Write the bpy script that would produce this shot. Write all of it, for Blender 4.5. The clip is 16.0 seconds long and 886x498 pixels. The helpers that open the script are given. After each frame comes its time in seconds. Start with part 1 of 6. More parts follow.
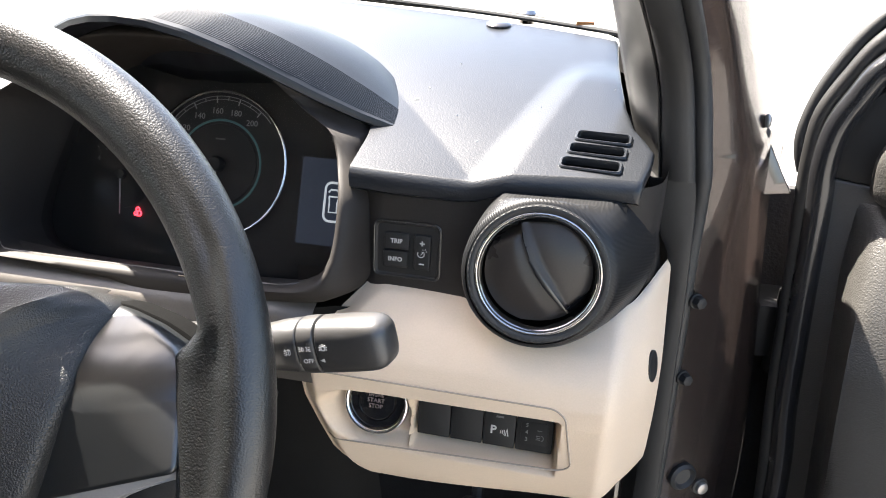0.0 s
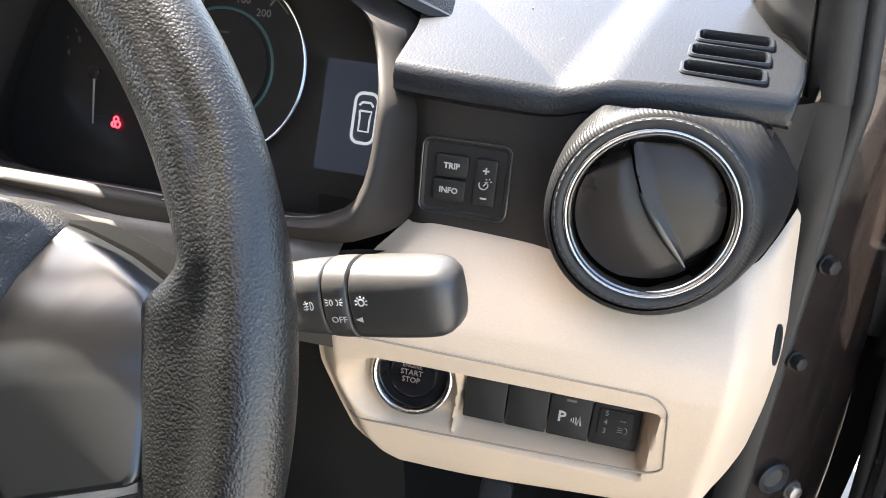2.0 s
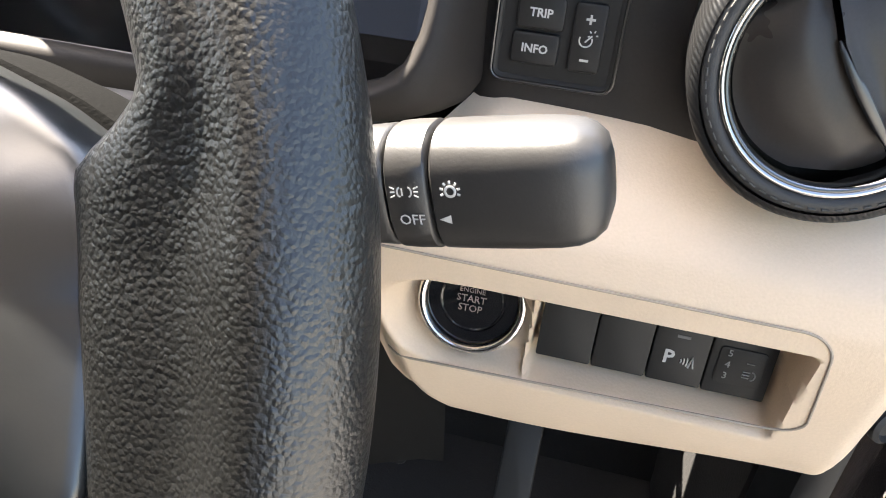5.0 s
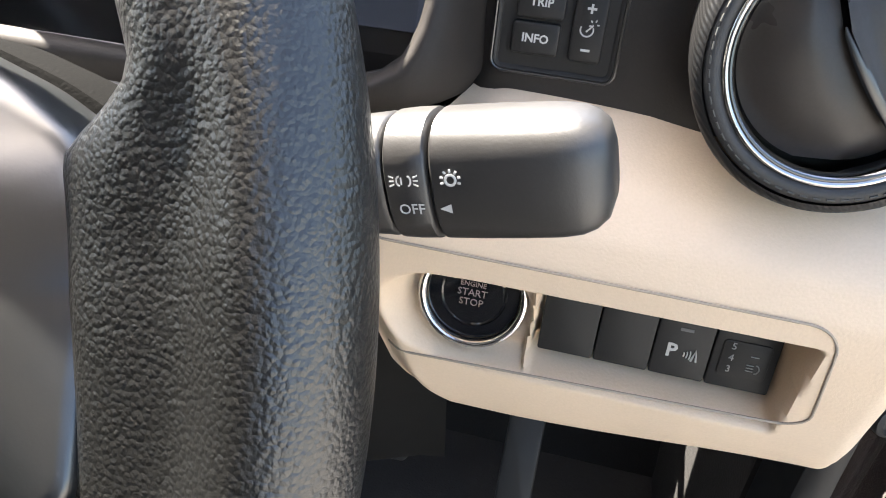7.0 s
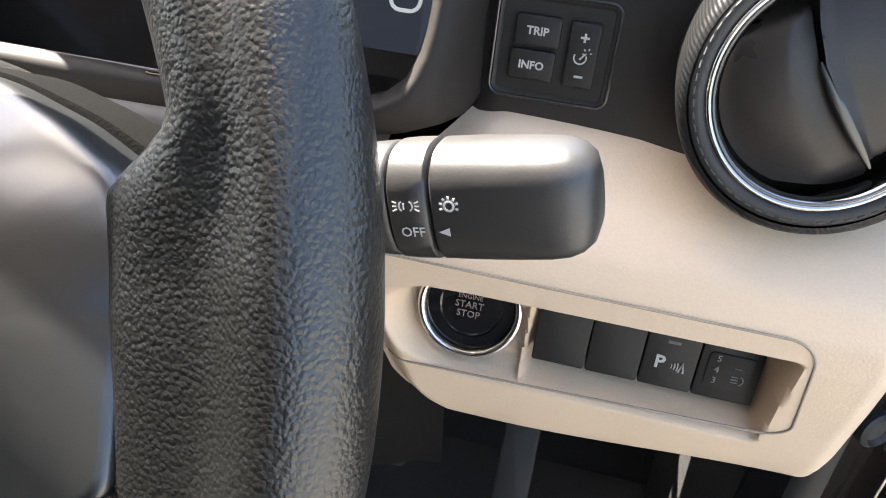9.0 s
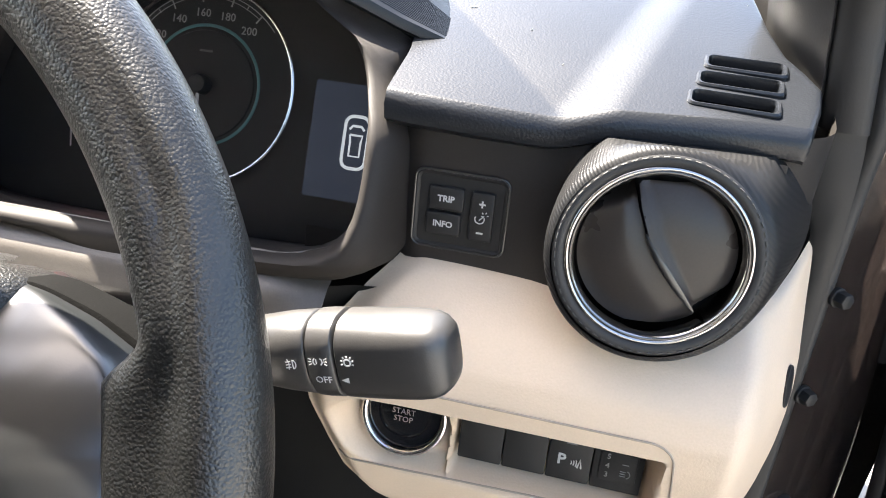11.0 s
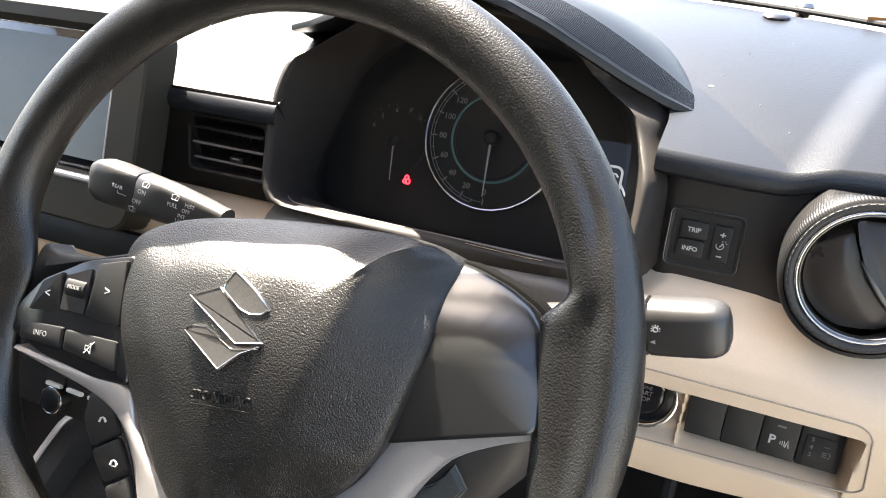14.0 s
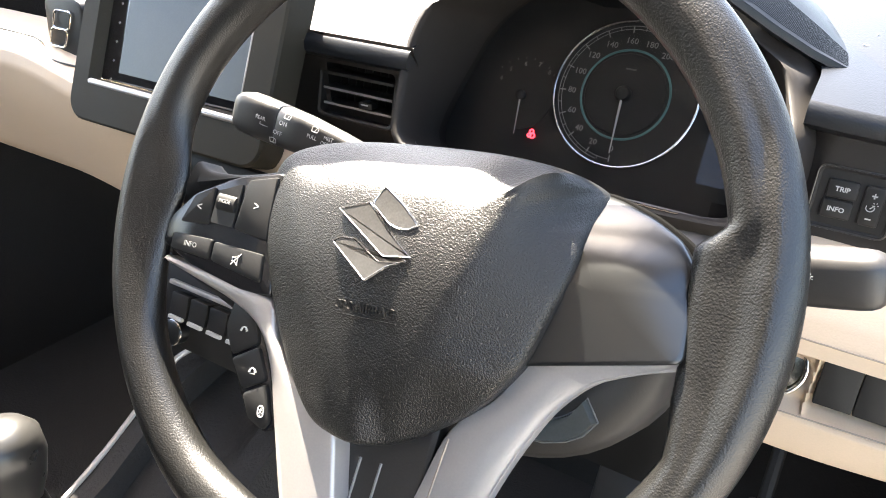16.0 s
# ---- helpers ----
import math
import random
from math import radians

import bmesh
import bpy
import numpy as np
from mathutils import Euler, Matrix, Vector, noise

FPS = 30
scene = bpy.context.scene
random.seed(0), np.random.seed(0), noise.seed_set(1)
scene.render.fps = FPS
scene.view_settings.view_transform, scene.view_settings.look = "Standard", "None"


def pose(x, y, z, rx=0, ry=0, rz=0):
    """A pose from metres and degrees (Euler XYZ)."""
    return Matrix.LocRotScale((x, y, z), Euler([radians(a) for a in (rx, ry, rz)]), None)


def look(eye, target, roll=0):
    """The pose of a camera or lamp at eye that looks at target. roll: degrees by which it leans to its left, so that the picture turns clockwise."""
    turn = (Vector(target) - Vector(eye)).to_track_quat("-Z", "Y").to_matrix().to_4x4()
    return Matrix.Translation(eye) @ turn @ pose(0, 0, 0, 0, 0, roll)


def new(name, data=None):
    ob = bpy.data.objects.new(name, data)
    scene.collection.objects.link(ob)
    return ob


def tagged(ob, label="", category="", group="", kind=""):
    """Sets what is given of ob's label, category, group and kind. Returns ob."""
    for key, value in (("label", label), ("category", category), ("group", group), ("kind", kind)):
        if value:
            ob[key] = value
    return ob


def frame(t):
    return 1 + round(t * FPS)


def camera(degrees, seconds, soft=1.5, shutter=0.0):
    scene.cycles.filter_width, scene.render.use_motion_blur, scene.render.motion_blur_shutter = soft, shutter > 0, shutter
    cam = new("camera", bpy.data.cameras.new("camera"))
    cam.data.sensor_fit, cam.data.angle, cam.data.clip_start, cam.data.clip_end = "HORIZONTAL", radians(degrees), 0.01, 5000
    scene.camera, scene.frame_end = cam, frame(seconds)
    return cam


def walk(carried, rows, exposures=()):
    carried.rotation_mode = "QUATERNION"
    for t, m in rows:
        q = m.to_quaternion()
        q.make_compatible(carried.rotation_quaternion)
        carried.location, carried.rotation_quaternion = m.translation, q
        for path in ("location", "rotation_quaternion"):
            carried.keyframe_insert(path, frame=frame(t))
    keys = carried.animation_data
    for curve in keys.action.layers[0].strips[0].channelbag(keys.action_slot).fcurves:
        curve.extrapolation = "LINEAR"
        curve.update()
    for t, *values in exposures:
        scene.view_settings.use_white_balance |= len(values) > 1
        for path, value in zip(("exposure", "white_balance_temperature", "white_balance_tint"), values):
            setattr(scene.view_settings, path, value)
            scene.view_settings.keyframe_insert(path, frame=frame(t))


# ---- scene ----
cam = camera(62.5, 16.0, 1.0)
METRES, EYE, TILT, LEAN, TURN = 0.5843, 1.1874, -25.278, -1.275, 12.854
ROWS = [
    (0.0, 0.0, 0.0, 0.0, -0.0, 0.0, 0.0),
    (0.5, 0.0009, 0.0393, 0.0014, -0.08, -0.43, -0.04),
    (1.0, 0.0001, 0.0779, 0.0087, -0.09, -0.96, -0.17),
    (1.5, -0.0115, 0.1323, -0.0041, -0.06, -1.75, -0.76),
    (2.0, -0.0571, 0.1955, -0.0297, -0.0, -2.9, -2.52),
    (2.5, -0.079, 0.2813, -0.0533, -0.17, -5.14, -3.43),
    (3.0, -0.0953, 0.3263, -0.0581, -0.23, -6.44, -3.49),
    (3.5, -0.1049, 0.3525, -0.0657, -0.33, -7.6, -3.46),
    (4.0, -0.1101, 0.3584, -0.0641, -0.35, -8.28, -3.22),
    (6.5, -0.1079, 0.3609, -0.0686, -0.38, -9.11, -2.8),
    (7.0, -0.109, 0.3636, -0.0688, -0.38, -9.12, -2.72),
    (7.5, -0.1165, 0.3669, -0.0689, -0.33, -9.16, -3.11),
    (8.0, -0.1142, 0.368, -0.0685, -0.35, -9.21, -3.22),
    (10.5, -0.0772, 0.2555, -0.0162, -0.18, -5.18, -3.23),
    (11.0, -0.0564, 0.2298, 0.0024, -0.27, -3.28, -2.59),
    (11.5, -0.0474, 0.2128, 0.0168, -0.64, -2.06, -1.68),
    (12.0, -0.0392, 0.1764, 0.029, -0.6, -1.48, -1.12),
    (12.5, -0.0488, 0.1072, 0.0338, -0.35, -0.64, -0.81),
    (13.0, -0.0948, 0.0577, 0.014, 1.58, -0.03, -2.09),
    (13.5, -0.1513, 0.0248, -0.0134, 5.63, -0.08, -4.0),
    (14.0, -0.1849, -0.0019, -0.0313, 9.47, -0.48, -5.67),
    (14.5, -0.2009, -0.0223, -0.0515, 12.36, -0.87, -7.21),
    (15.0, -0.2085, -0.0315, -0.0685, 14.31, -1.22, -8.16),
    (15.5, -0.2181, -0.0252, -0.0811, 15.42, -1.45, -8.91),
    (16.0, -0.2283, -0.0137, -0.0917, 15.86, -1.9, -9.31),
]
EXPOSURES = [(0.0, 3.65, 6730, 10), (1.0, 3.81, 6830, 10), (2.2, 4.01, 6940, 10), (3.5, 3.95, 7090, 10), (8.0, 3.90, 6840, 10), (10.5, 3.58, 6890, 10), (11.2, 3.93, 6840, 10), (12.5, 3.81, 6890, 10), (13.2, 3.55, 7090, 10), (14.0, 3.77, 7140, 10), (16.0, 4.24, 7140, 10)]
walk(cam, [(t, pose(0.3041, -0.2070, EYE, TILT, LEAN, TURN) @ pose(METRES * x, METRES * y, METRES * z, 90 + pitch, roll, yaw)) for t, x, y, z, yaw, pitch, roll in ROWS], EXPOSURES)

# ---- light ----
SUN_WAY = Vector((-0.44, 0.32, 0.83)).normalized()
sky_world = bpy.data.worlds.new("sky")
scene.world = sky_world
sky_world.use_nodes = True
wn = sky_world.node_tree
wn.nodes.clear()
sky = wn.nodes.new("ShaderNodeTexSky")
sky.sky_type = "NISHITA"
sky.sun_disc = False
sky.sun_elevation = math.asin(SUN_WAY.z)
sky.sun_rotation = math.atan2(SUN_WAY.x, SUN_WAY.y)
sky.air_density, sky.dust_density, sky.ozone_density = 1.0, 2.5, 1.0
bg = wn.nodes.new("ShaderNodeBackground")
bg.inputs["Strength"].default_value = 0.07
wo = wn.nodes.new("ShaderNodeOutputWorld")
wn.links.new(sky.outputs[0], bg.inputs[0])
wn.links.new(bg.outputs[0], wo.inputs[0])
sun = new("sun", bpy.data.lights.new("sun", "SUN"))
sun.data.energy, sun.data.angle, sun.data.color = 5.0, radians(0.53), (1.0, 0.95, 0.88)
sun.matrix_world = look(SUN_WAY * 20, (0, 0, 0))

# ---- materials ----
def shader(name):
    m = bpy.data.materials.new(name)
    m.use_nodes = True
    t = m.node_tree
    return m, t, t.nodes["Principled BSDF"]


def node(t, kind, **values):
    n = t.nodes.new(kind)
    for key, value in values.items():
        n.inputs[key].default_value = value
    return n


def surface(name, colour, rough=0.5, metal=0.0, vary=0.12, grain=0.0, grain_size=0.0012, cells=False, spread=0.06, coat=0.0,
            stretch=(1, 1, 1), spec=0.5, dust=0.0):
    """A solid surface: base colour with broad and fine variation, roughness that wanders, and a fine relief of the given size in metres."""
    m, t, b = shader(name)
    link = t.links.new
    where = node(t, "ShaderNodeTexCoord")
    mapped = node(t, "ShaderNodeMapping", Scale=stretch)
    link(where.outputs["Object"], mapped.inputs["Vector"])
    broad = node(t, "ShaderNodeTexNoise", Scale=22.0, Detail=4.0, Roughness=0.6)
    fine = node(t, "ShaderNodeTexNoise", Scale=900.0, Detail=2.0)
    for n in (broad, fine):
        link(where.outputs["Object"], n.inputs["Vector"])
    both = node(t, "ShaderNodeMath")
    both.operation = "ADD"
    link(broad.outputs["Fac"], both.inputs[0])
    link(fine.outputs["Fac"], both.inputs[1])
    span = node(t, "ShaderNodeMapRange")
    span.inputs["From Min"].default_value, span.inputs["From Max"].default_value = 0.6, 1.4
    span.inputs["To Min"].default_value, span.inputs["To Max"].default_value = 1 - vary, 1 + vary
    link(both.outputs[0], span.inputs["Value"])
    tint = node(t, "ShaderNodeVectorMath")
    tint.operation = "SCALE"
    tint.inputs[0].default_value = colour
    link(span.outputs["Result"], tint.inputs["Scale"])
    last = tint.outputs["Vector"]
    if dust:
        speck = node(t, "ShaderNodeTexNoise", Scale=260.0, Detail=6.0, Roughness=0.8)
        link(where.outputs["Object"], speck.inputs["Vector"])
        cut = node(t, "ShaderNodeMapRange")
        cut.inputs["From Min"].default_value, cut.inputs["From Max"].default_value = 0.66, 0.76
        cut.inputs["To Max"].default_value = dust
        link(speck.outputs["Fac"], cut.inputs["Value"])
        mix = node(t, "ShaderNodeMix")
        mix.data_type = "RGBA"
        mix.inputs[7].default_value = (0.42, 0.4, 0.37, 1)
        link(cut.outputs["Result"], mix.inputs[0])
        link(last, mix.inputs[6])
        last = mix.outputs[2]
    link(last, b.inputs["Base Color"])
    wander = node(t, "ShaderNodeMapRange")
    wander.inputs["From Min"].default_value, wander.inputs["From Max"].default_value = 0.3, 0.7
    wander.inputs["To Min"].default_value, wander.inputs["To Max"].default_value = max(rough - spread, 0.02), min(rough + spread, 1)
    link(broad.outputs["Fac"], wander.inputs["Value"])
    link(wander.outputs["Result"], b.inputs["Roughness"])
    b.inputs["Metallic"].default_value = metal
    b.inputs["Coat Weight"].default_value = coat
    b.inputs["Coat Roughness"].default_value = 0.06
    b.inputs["Specular IOR Level"].default_value = spec
    if grain:
        bump = node(t, "ShaderNodeBump", Strength=1.0, Distance=grain)
        if cells:
            shift = node(t, "ShaderNodeTexNoise", Scale=0.6 / grain_size, Detail=2.0)
            link(mapped.outputs["Vector"], shift.inputs["Vector"])
            warp = node(t, "ShaderNodeVectorMath")
            warp.operation = "MULTIPLY_ADD"
            warp.inputs[1].default_value = (grain_size * 0.8,) * 3
            link(shift.outputs["Color"], warp.inputs[0])
            link(mapped.outputs["Vector"], warp.inputs[2])
            cell = node(t, "ShaderNodeTexVoronoi", Scale=1.0 / grain_size)
            cell.feature = "SMOOTH_F1"
            cell.inputs["Smoothness"].default_value = 0.35
            link(warp.outputs[0], cell.inputs["Vector"])
            inv = node(t, "ShaderNodeMath")
            inv.operation = "MULTIPLY"
            inv.inputs[1].default_value = -1.0
            link(cell.outputs["Distance"], inv.inputs[0])
            pits = node(t, "ShaderNodeTexNoise", Scale=2.6 / grain_size, Detail=2.0)
            link(mapped.outputs["Vector"], pits.inputs["Vector"])
            mixed = node(t, "ShaderNodeMath")
            mixed.operation = "MULTIPLY_ADD"
            mixed.inputs[1].default_value = 0.35
            link(pits.outputs["Fac"], mixed.inputs[0])
            link(inv.outputs[0], mixed.inputs[2])
            link(mixed.outputs[0], bump.inputs["Height"])
        else:
            rough_noise = node(t, "ShaderNodeTexNoise", Scale=1.0 / grain_size, Detail=3.0)
            link(mapped.outputs["Vector"], rough_noise.inputs["Vector"])
            link(rough_noise.outputs["Fac"], bump.inputs["Height"])
        link(bump.outputs["Normal"], b.inputs["Normal"])
    return m


def clear(name, tint=(1, 1, 1, 1), ior=1.45, rough=0.0):
    """A thin clear pane: light goes straight through, and its gloss follows the angle."""
    m, t, b = shader(name)
    t.nodes.remove(b)
    through_it = node(t, "ShaderNodeBsdfTransparent", Color=tint)
    gloss = node(t, "ShaderNodeBsdfAnisotropic", Roughness=rough)
    facing = node(t, "ShaderNodeLayerWeight", Blend=0.5)
    steep = node(t, "ShaderNodeMath")
    steep.operation = "POWER"
    steep.inputs[1].default_value = 5.0
    angle = node(t, "ShaderNodeMapRange")
    angle.inputs["To Min"].default_value = ((ior - 1) / (ior + 1)) ** 2
    t.links.new(facing.outputs["Facing"], steep.inputs[0])
    t.links.new(steep.outputs[0], angle.inputs["Value"])
    mix = node(t, "ShaderNodeMixShader")
    t.links.new(angle.outputs["Result"], mix.inputs[0])
    t.links.new(through_it.outputs[0], mix.inputs[1])
    t.links.new(gloss.outputs[0], mix.inputs[2])
    t.links.new(mix.outputs[0], t.nodes["Material Output"].inputs[0])
    return m


def glowing(name, colour, strength):
    m, t, b = shader(name)
    b.inputs["Base Color"].default_value = (*colour, 1)
    b.inputs["Emission Color"].default_value = (*colour, 1)
    b.inputs["Emission Strength"].default_value = strength
    return m


def carbon(name):
    """Black plastic with fine slanting ribs, like a woven skin."""
    m, t, b = shader(name)
    where = node(t, "ShaderNodeTexCoord")
    turn = node(t, "ShaderNodeMapping", Rotation=(0.5, 0.7, 0.4))
    wave = node(t, "ShaderNodeTexWave", Scale=210.0, Distortion=0.4, Detail=1.0)
    bump = node(t, "ShaderNodeBump", Strength=1.0, Distance=0.00010)
    t.links.new(where.outputs["Object"], turn.inputs[0])
    t.links.new(turn.outputs[0], wave.inputs["Vector"])
    t.links.new(wave.outputs["Fac"], bump.inputs["Height"])
    t.links.new(bump.outputs["Normal"], b.inputs["Normal"])
    b.inputs["Base Color"].default_value = (0.0095, 0.0095, 0.0098, 1)
    b.inputs["Specular IOR Level"].default_value = 0.24
    b.inputs["Roughness"].default_value = 0.42
    return m


M_PAD = surface("soft_dash_skin", (0.0095, 0.0108, 0.0132), 0.31, spec=0.33, spread=0.012, grain=0.00008, grain_size=0.0013, cells=True, dust=0.04)
M_RIM = surface("wheel_skin", (0.0062, 0.0062, 0.0058), 0.34, spec=0.62, grain=0.00016, grain_size=0.0009, cells=True, spread=0.03)
M_AIRBAG = surface("airbag_skin", (0.015, 0.0147, 0.0138), 0.34, spec=0.45, grain=0.00030, grain_size=0.00082, cells=True, spread=0.02)
M_BLACK = surface("black_plastic", (0.016, 0.0155, 0.015), 0.45, grain=0.00006, grain_size=0.0008)
M_FASCIA = surface("fascia_plastic", (0.036, 0.0315, 0.0285), 0.5, grain=0.00008, grain_size=0.0009)
M_BEZEL = surface("bezel_plastic", (0.0205, 0.0180, 0.0162), 0.60, spec=0.18, grain=0.00005, grain_size=0.0008, dust=0.03)
M_SATIN = surface("satin_black", (0.0075, 0.0084, 0.0088), 0.29, spec=0.82, vary=0.08, spread=0.01, grain=0.00001, grain_size=0.0006)
M_GLOSS = surface("gloss_black", (0.010, 0.010, 0.011), 0.08, spread=0.03, coat=0.6, dust=0.25)
M_BUTTON = surface("button_plastic", (0.015, 0.0148, 0.0145), 0.5, spec=0.25, grain=0.00004, grain_size=0.0006)
M_BEIGE = surface("beige_plastic", (0.59, 0.465, 0.34), 0.5, vary=0.05, grain=0.00012, grain_size=0.0011)
M_SEAM = surface("shadow_gap", (0.30, 0.25, 0.20), 0.8)
M_GREY = surface("grey_plastic", (0.022, 0.0202, 0.0185), 0.5, grain=0.00008, grain_size=0.001)
M_SILVER = surface("silver_paint", (0.42, 0.40, 0.385), 0.36, metal=0.45, vary=0.05)
M_CHROME = surface("chrome", (0.66, 0.65, 0.64), 0.16, metal=1.0, vary=0.04, spread=0.05)
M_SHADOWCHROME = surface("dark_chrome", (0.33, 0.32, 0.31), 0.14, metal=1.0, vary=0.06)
M_CARBON = carbon("carbon_skin")
M_STALK = surface("stalk_plastic", (0.019, 0.0178, 0.0168), 0.42, spec=0.64, grain=0.00004, grain_size=0.0007, dust=0.05)
M_RUBBER = surface("rubber", (0.012, 0.012, 0.012), 0.6, grain=0.0001, grain_size=0.001)
M_PAINT = surface("brown_metallic_paint", (0.050, 0.038, 0.034), 0.22, metal=0.4, vary=0.05, spread=0.03, coat=1.0)
M_PRINT = surface("white_print", (0.42, 0.42, 0.41), 0.6, vary=0.08)
M_DIMPRINT = surface("grey_print", (0.22, 0.22, 0.215), 0.6, vary=0.1)
M_FAINT = surface("faint_print", (0.10, 0.10, 0.10), 0.6, vary=0.15)
M_FACE = surface("dial_face", (0.014, 0.0138, 0.014), 0.5, spec=0.3)
M_TEAL = surface("teal_print", (0.06, 0.17, 0.17), 0.5)
M_NEEDLE = surface("needle_grey", (0.35, 0.34, 0.33), 0.45)
M_DISPLAY = glowing("lit_display", (0.012, 0.016, 0.026), 0.13)
M_ICON = glowing("lit_icon", (0.42, 0.46, 0.5), 0.10)
M_RED = glowing("red_tell_tale", (1.0, 0.03, 0.05), 0.7)
# the grey base stands for sky reflected in the dark display
M_SKY_SCREEN = surface("screen_glass", (0.085, 0.092, 0.088), 0.22, vary=0.1, spec=0.3, coat=0.15)
M_GLASS = clear("window_glass")
M_LENS = clear("dial_lens", (0.74, 0.74, 0.74, 1), 1.15, 0.05)
M_FILM = surface("hazy_film", (0.080, 0.086, 0.079), 0.34, vary=0.15)
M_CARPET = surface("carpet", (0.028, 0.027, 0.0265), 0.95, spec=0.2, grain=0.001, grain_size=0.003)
M_LINING = surface("headlining", (0.26, 0.245, 0.23), 0.9, grain=0.0004, grain_size=0.003)
M_GROUND = surface("concrete", (0.20, 0.192, 0.18), 0.95, vary=0.04)
M_STEEL = surface("zinc_steel", (0.30, 0.29, 0.28), 0.4, metal=0.9)
M_AMBER = surface("amber_plastic", (0.16, 0.07, 0.02), 0.4)
M_TRIM = surface("pillar_plastic", (0.013, 0.0125, 0.012), 0.5, spec=0.35, grain=0.00006, grain_size=0.001)
M_FRAME = surface("frame_plastic", (0.013, 0.013, 0.014), 0.24, spread=0.04)
M_BADGE = surface("filmed_chrome", (0.10, 0.098, 0.095), 0.36, metal=0.6, vary=0.25, spread=0.1, dust=0.35)
M_SHUTTER = surface("shutter_plastic", (0.052, 0.0440, 0.0385), 0.30, vary=0.10, grain=0.00002, grain_size=0.0006)
M_START = surface("start_print", (0.22, 0.17, 0.16), 0.6)
M_KNOB = surface("knob_grey", (0.022, 0.0215, 0.0205), 0.3, vary=0.08, spread=0.04)
M_STITCH = surface("thread", (0.045, 0.045, 0.042), 0.8)
M_VOID = surface("dark_void", (0.003, 0.003, 0.003), 0.9, spec=0.05)
# cowl plastic lightened to grey for sunlight as well as dust
M_COWL = surface("sunlit_dusty_cowl", (0.10, 0.095, 0.09), 0.7, vary=0.25, grain=0.0002, grain_size=0.002)
M_DOOR = surface("door_trim_skin", (0.036, 0.034, 0.031), 0.45, vary=0.1, grain=0.00022, grain_size=0.0013, cells=True)
M_SHELF = surface("dusty_shelf", (0.060, 0.053, 0.046), 0.42, vary=0.15, grain=0.00005, grain_size=0.0008, dust=0.12)
M_SHELLBLACK = surface("dusty_black_plastic", (0.030, 0.0265, 0.0195), 0.52, spec=0.15, vary=0.12, grain=0.00003, grain_size=0.0008, dust=0.5)
# black plastic taken darker still: the rim's shadow is put into the colour
M_SHADED_SHELL = surface("shaded_black_shell", (0.0032, 0.0032, 0.0031), 0.85, spec=0.03, grain=0.00018, grain_size=0.0008, dust=0.02)
M_RING = surface("satin_chrome", (0.36, 0.35, 0.34), 0.18, metal=1.0, vary=0.08)
M_HOOD = surface("hood_plastic", (0.0085, 0.0100, 0.0125), 0.42, spec=0.28, spread=0.02, grain=0.00004, grain_size=0.0007, dust=0.05)

# ---- building helpers ----
UP = Vector((0, 0, 1))
PLACE = {}


def face(o, n, up=UP, turn=0.0):
    """A frame on a surface: x to the right as one looks at it, y up along it, z out of it."""
    z = Vector(n).normalized()
    x = Vector(up).cross(z).normalized()
    y = z.cross(x)
    m = Matrix((x, y, z)).transposed().to_4x4()
    return Matrix.Translation(Vector(o)) @ m @ pose(0, 0, 0, 0, 0, turn)


def thing(name, at, label, category, group="", kind=""):
    ob = tagged(new(name), label, category, group, kind)
    ob.location = at
    ob.empty_display_size = 0.02
    PLACE[ob] = Matrix.Translation(Vector(at))
    return ob


def part(name, bm, material, parent=None, label="", at=None, frame_of=None, flat=35):
    """One mesh object from a bmesh. frame_of: the frame in which its points are given; at: the origin of a mesh with no parent."""
    if frame_of is not None:
        bmesh.ops.transform(bm, matrix=frame_of, verts=bm.verts)
    if parent is not None and parent in PLACE:
        home = PLACE[parent]
    else:
        home = Matrix.Translation(Vector(at if at is not None else (0, 0, 0)))
    own = home
    if parent is not None and len(bm.verts):
        low = Vector((0, 0, 0))
        for v in bm.verts:
            low += v.co
        own = Matrix.Translation(low / len(bm.verts))
    bmesh.ops.transform(bm, matrix=own.inverted(), verts=bm.verts)
    bmesh.ops.recalc_face_normals(bm, faces=bm.faces)
    me = bpy.data.meshes.new(name)
    bm.to_mesh(me)
    bm.free()
    me.materials.append(material)
    me.shade_smooth()
    me.set_sharp_from_angle(angle=radians(flat))
    ob = new(name, me)
    PLACE[ob] = own
    if parent is not None:
        ob.parent = parent
        ob.matrix_parent_inverse = Matrix.Identity(4)
        ob.matrix_basis = home.inverted() @ own
    else:
        ob.matrix_basis = own
    if label:
        ob["label"] = label
    return ob


def curve(points, n, closed=False):
    """n points along a smooth curve through the given ones."""
    p = [Vector(q) for q in points]
    k = len(p)
    spans = k if closed else k - 1
    out = []
    for i in range(n):
        s = i * spans / (n if closed else n - 1)
        j = min(int(s), spans - 1)
        f = s - j
        if closed:
            a, b, c, d = (p[(j + q) % k] for q in (-1, 0, 1, 2))
        else:
            a, b, c, d = p[max(j - 1, 0)], p[j], p[j + 1], p[min(j + 2, k - 1)]
        out.append(0.5 * (2 * b + (c - a) * f + (2 * a - 5 * b + 4 * c - d) * f * f + (3 * b - a - 3 * c + d) * f ** 3))
    return out


def flat3(points, z=0.0):
    return [Vector((p[0], p[1], z)) for p in points]


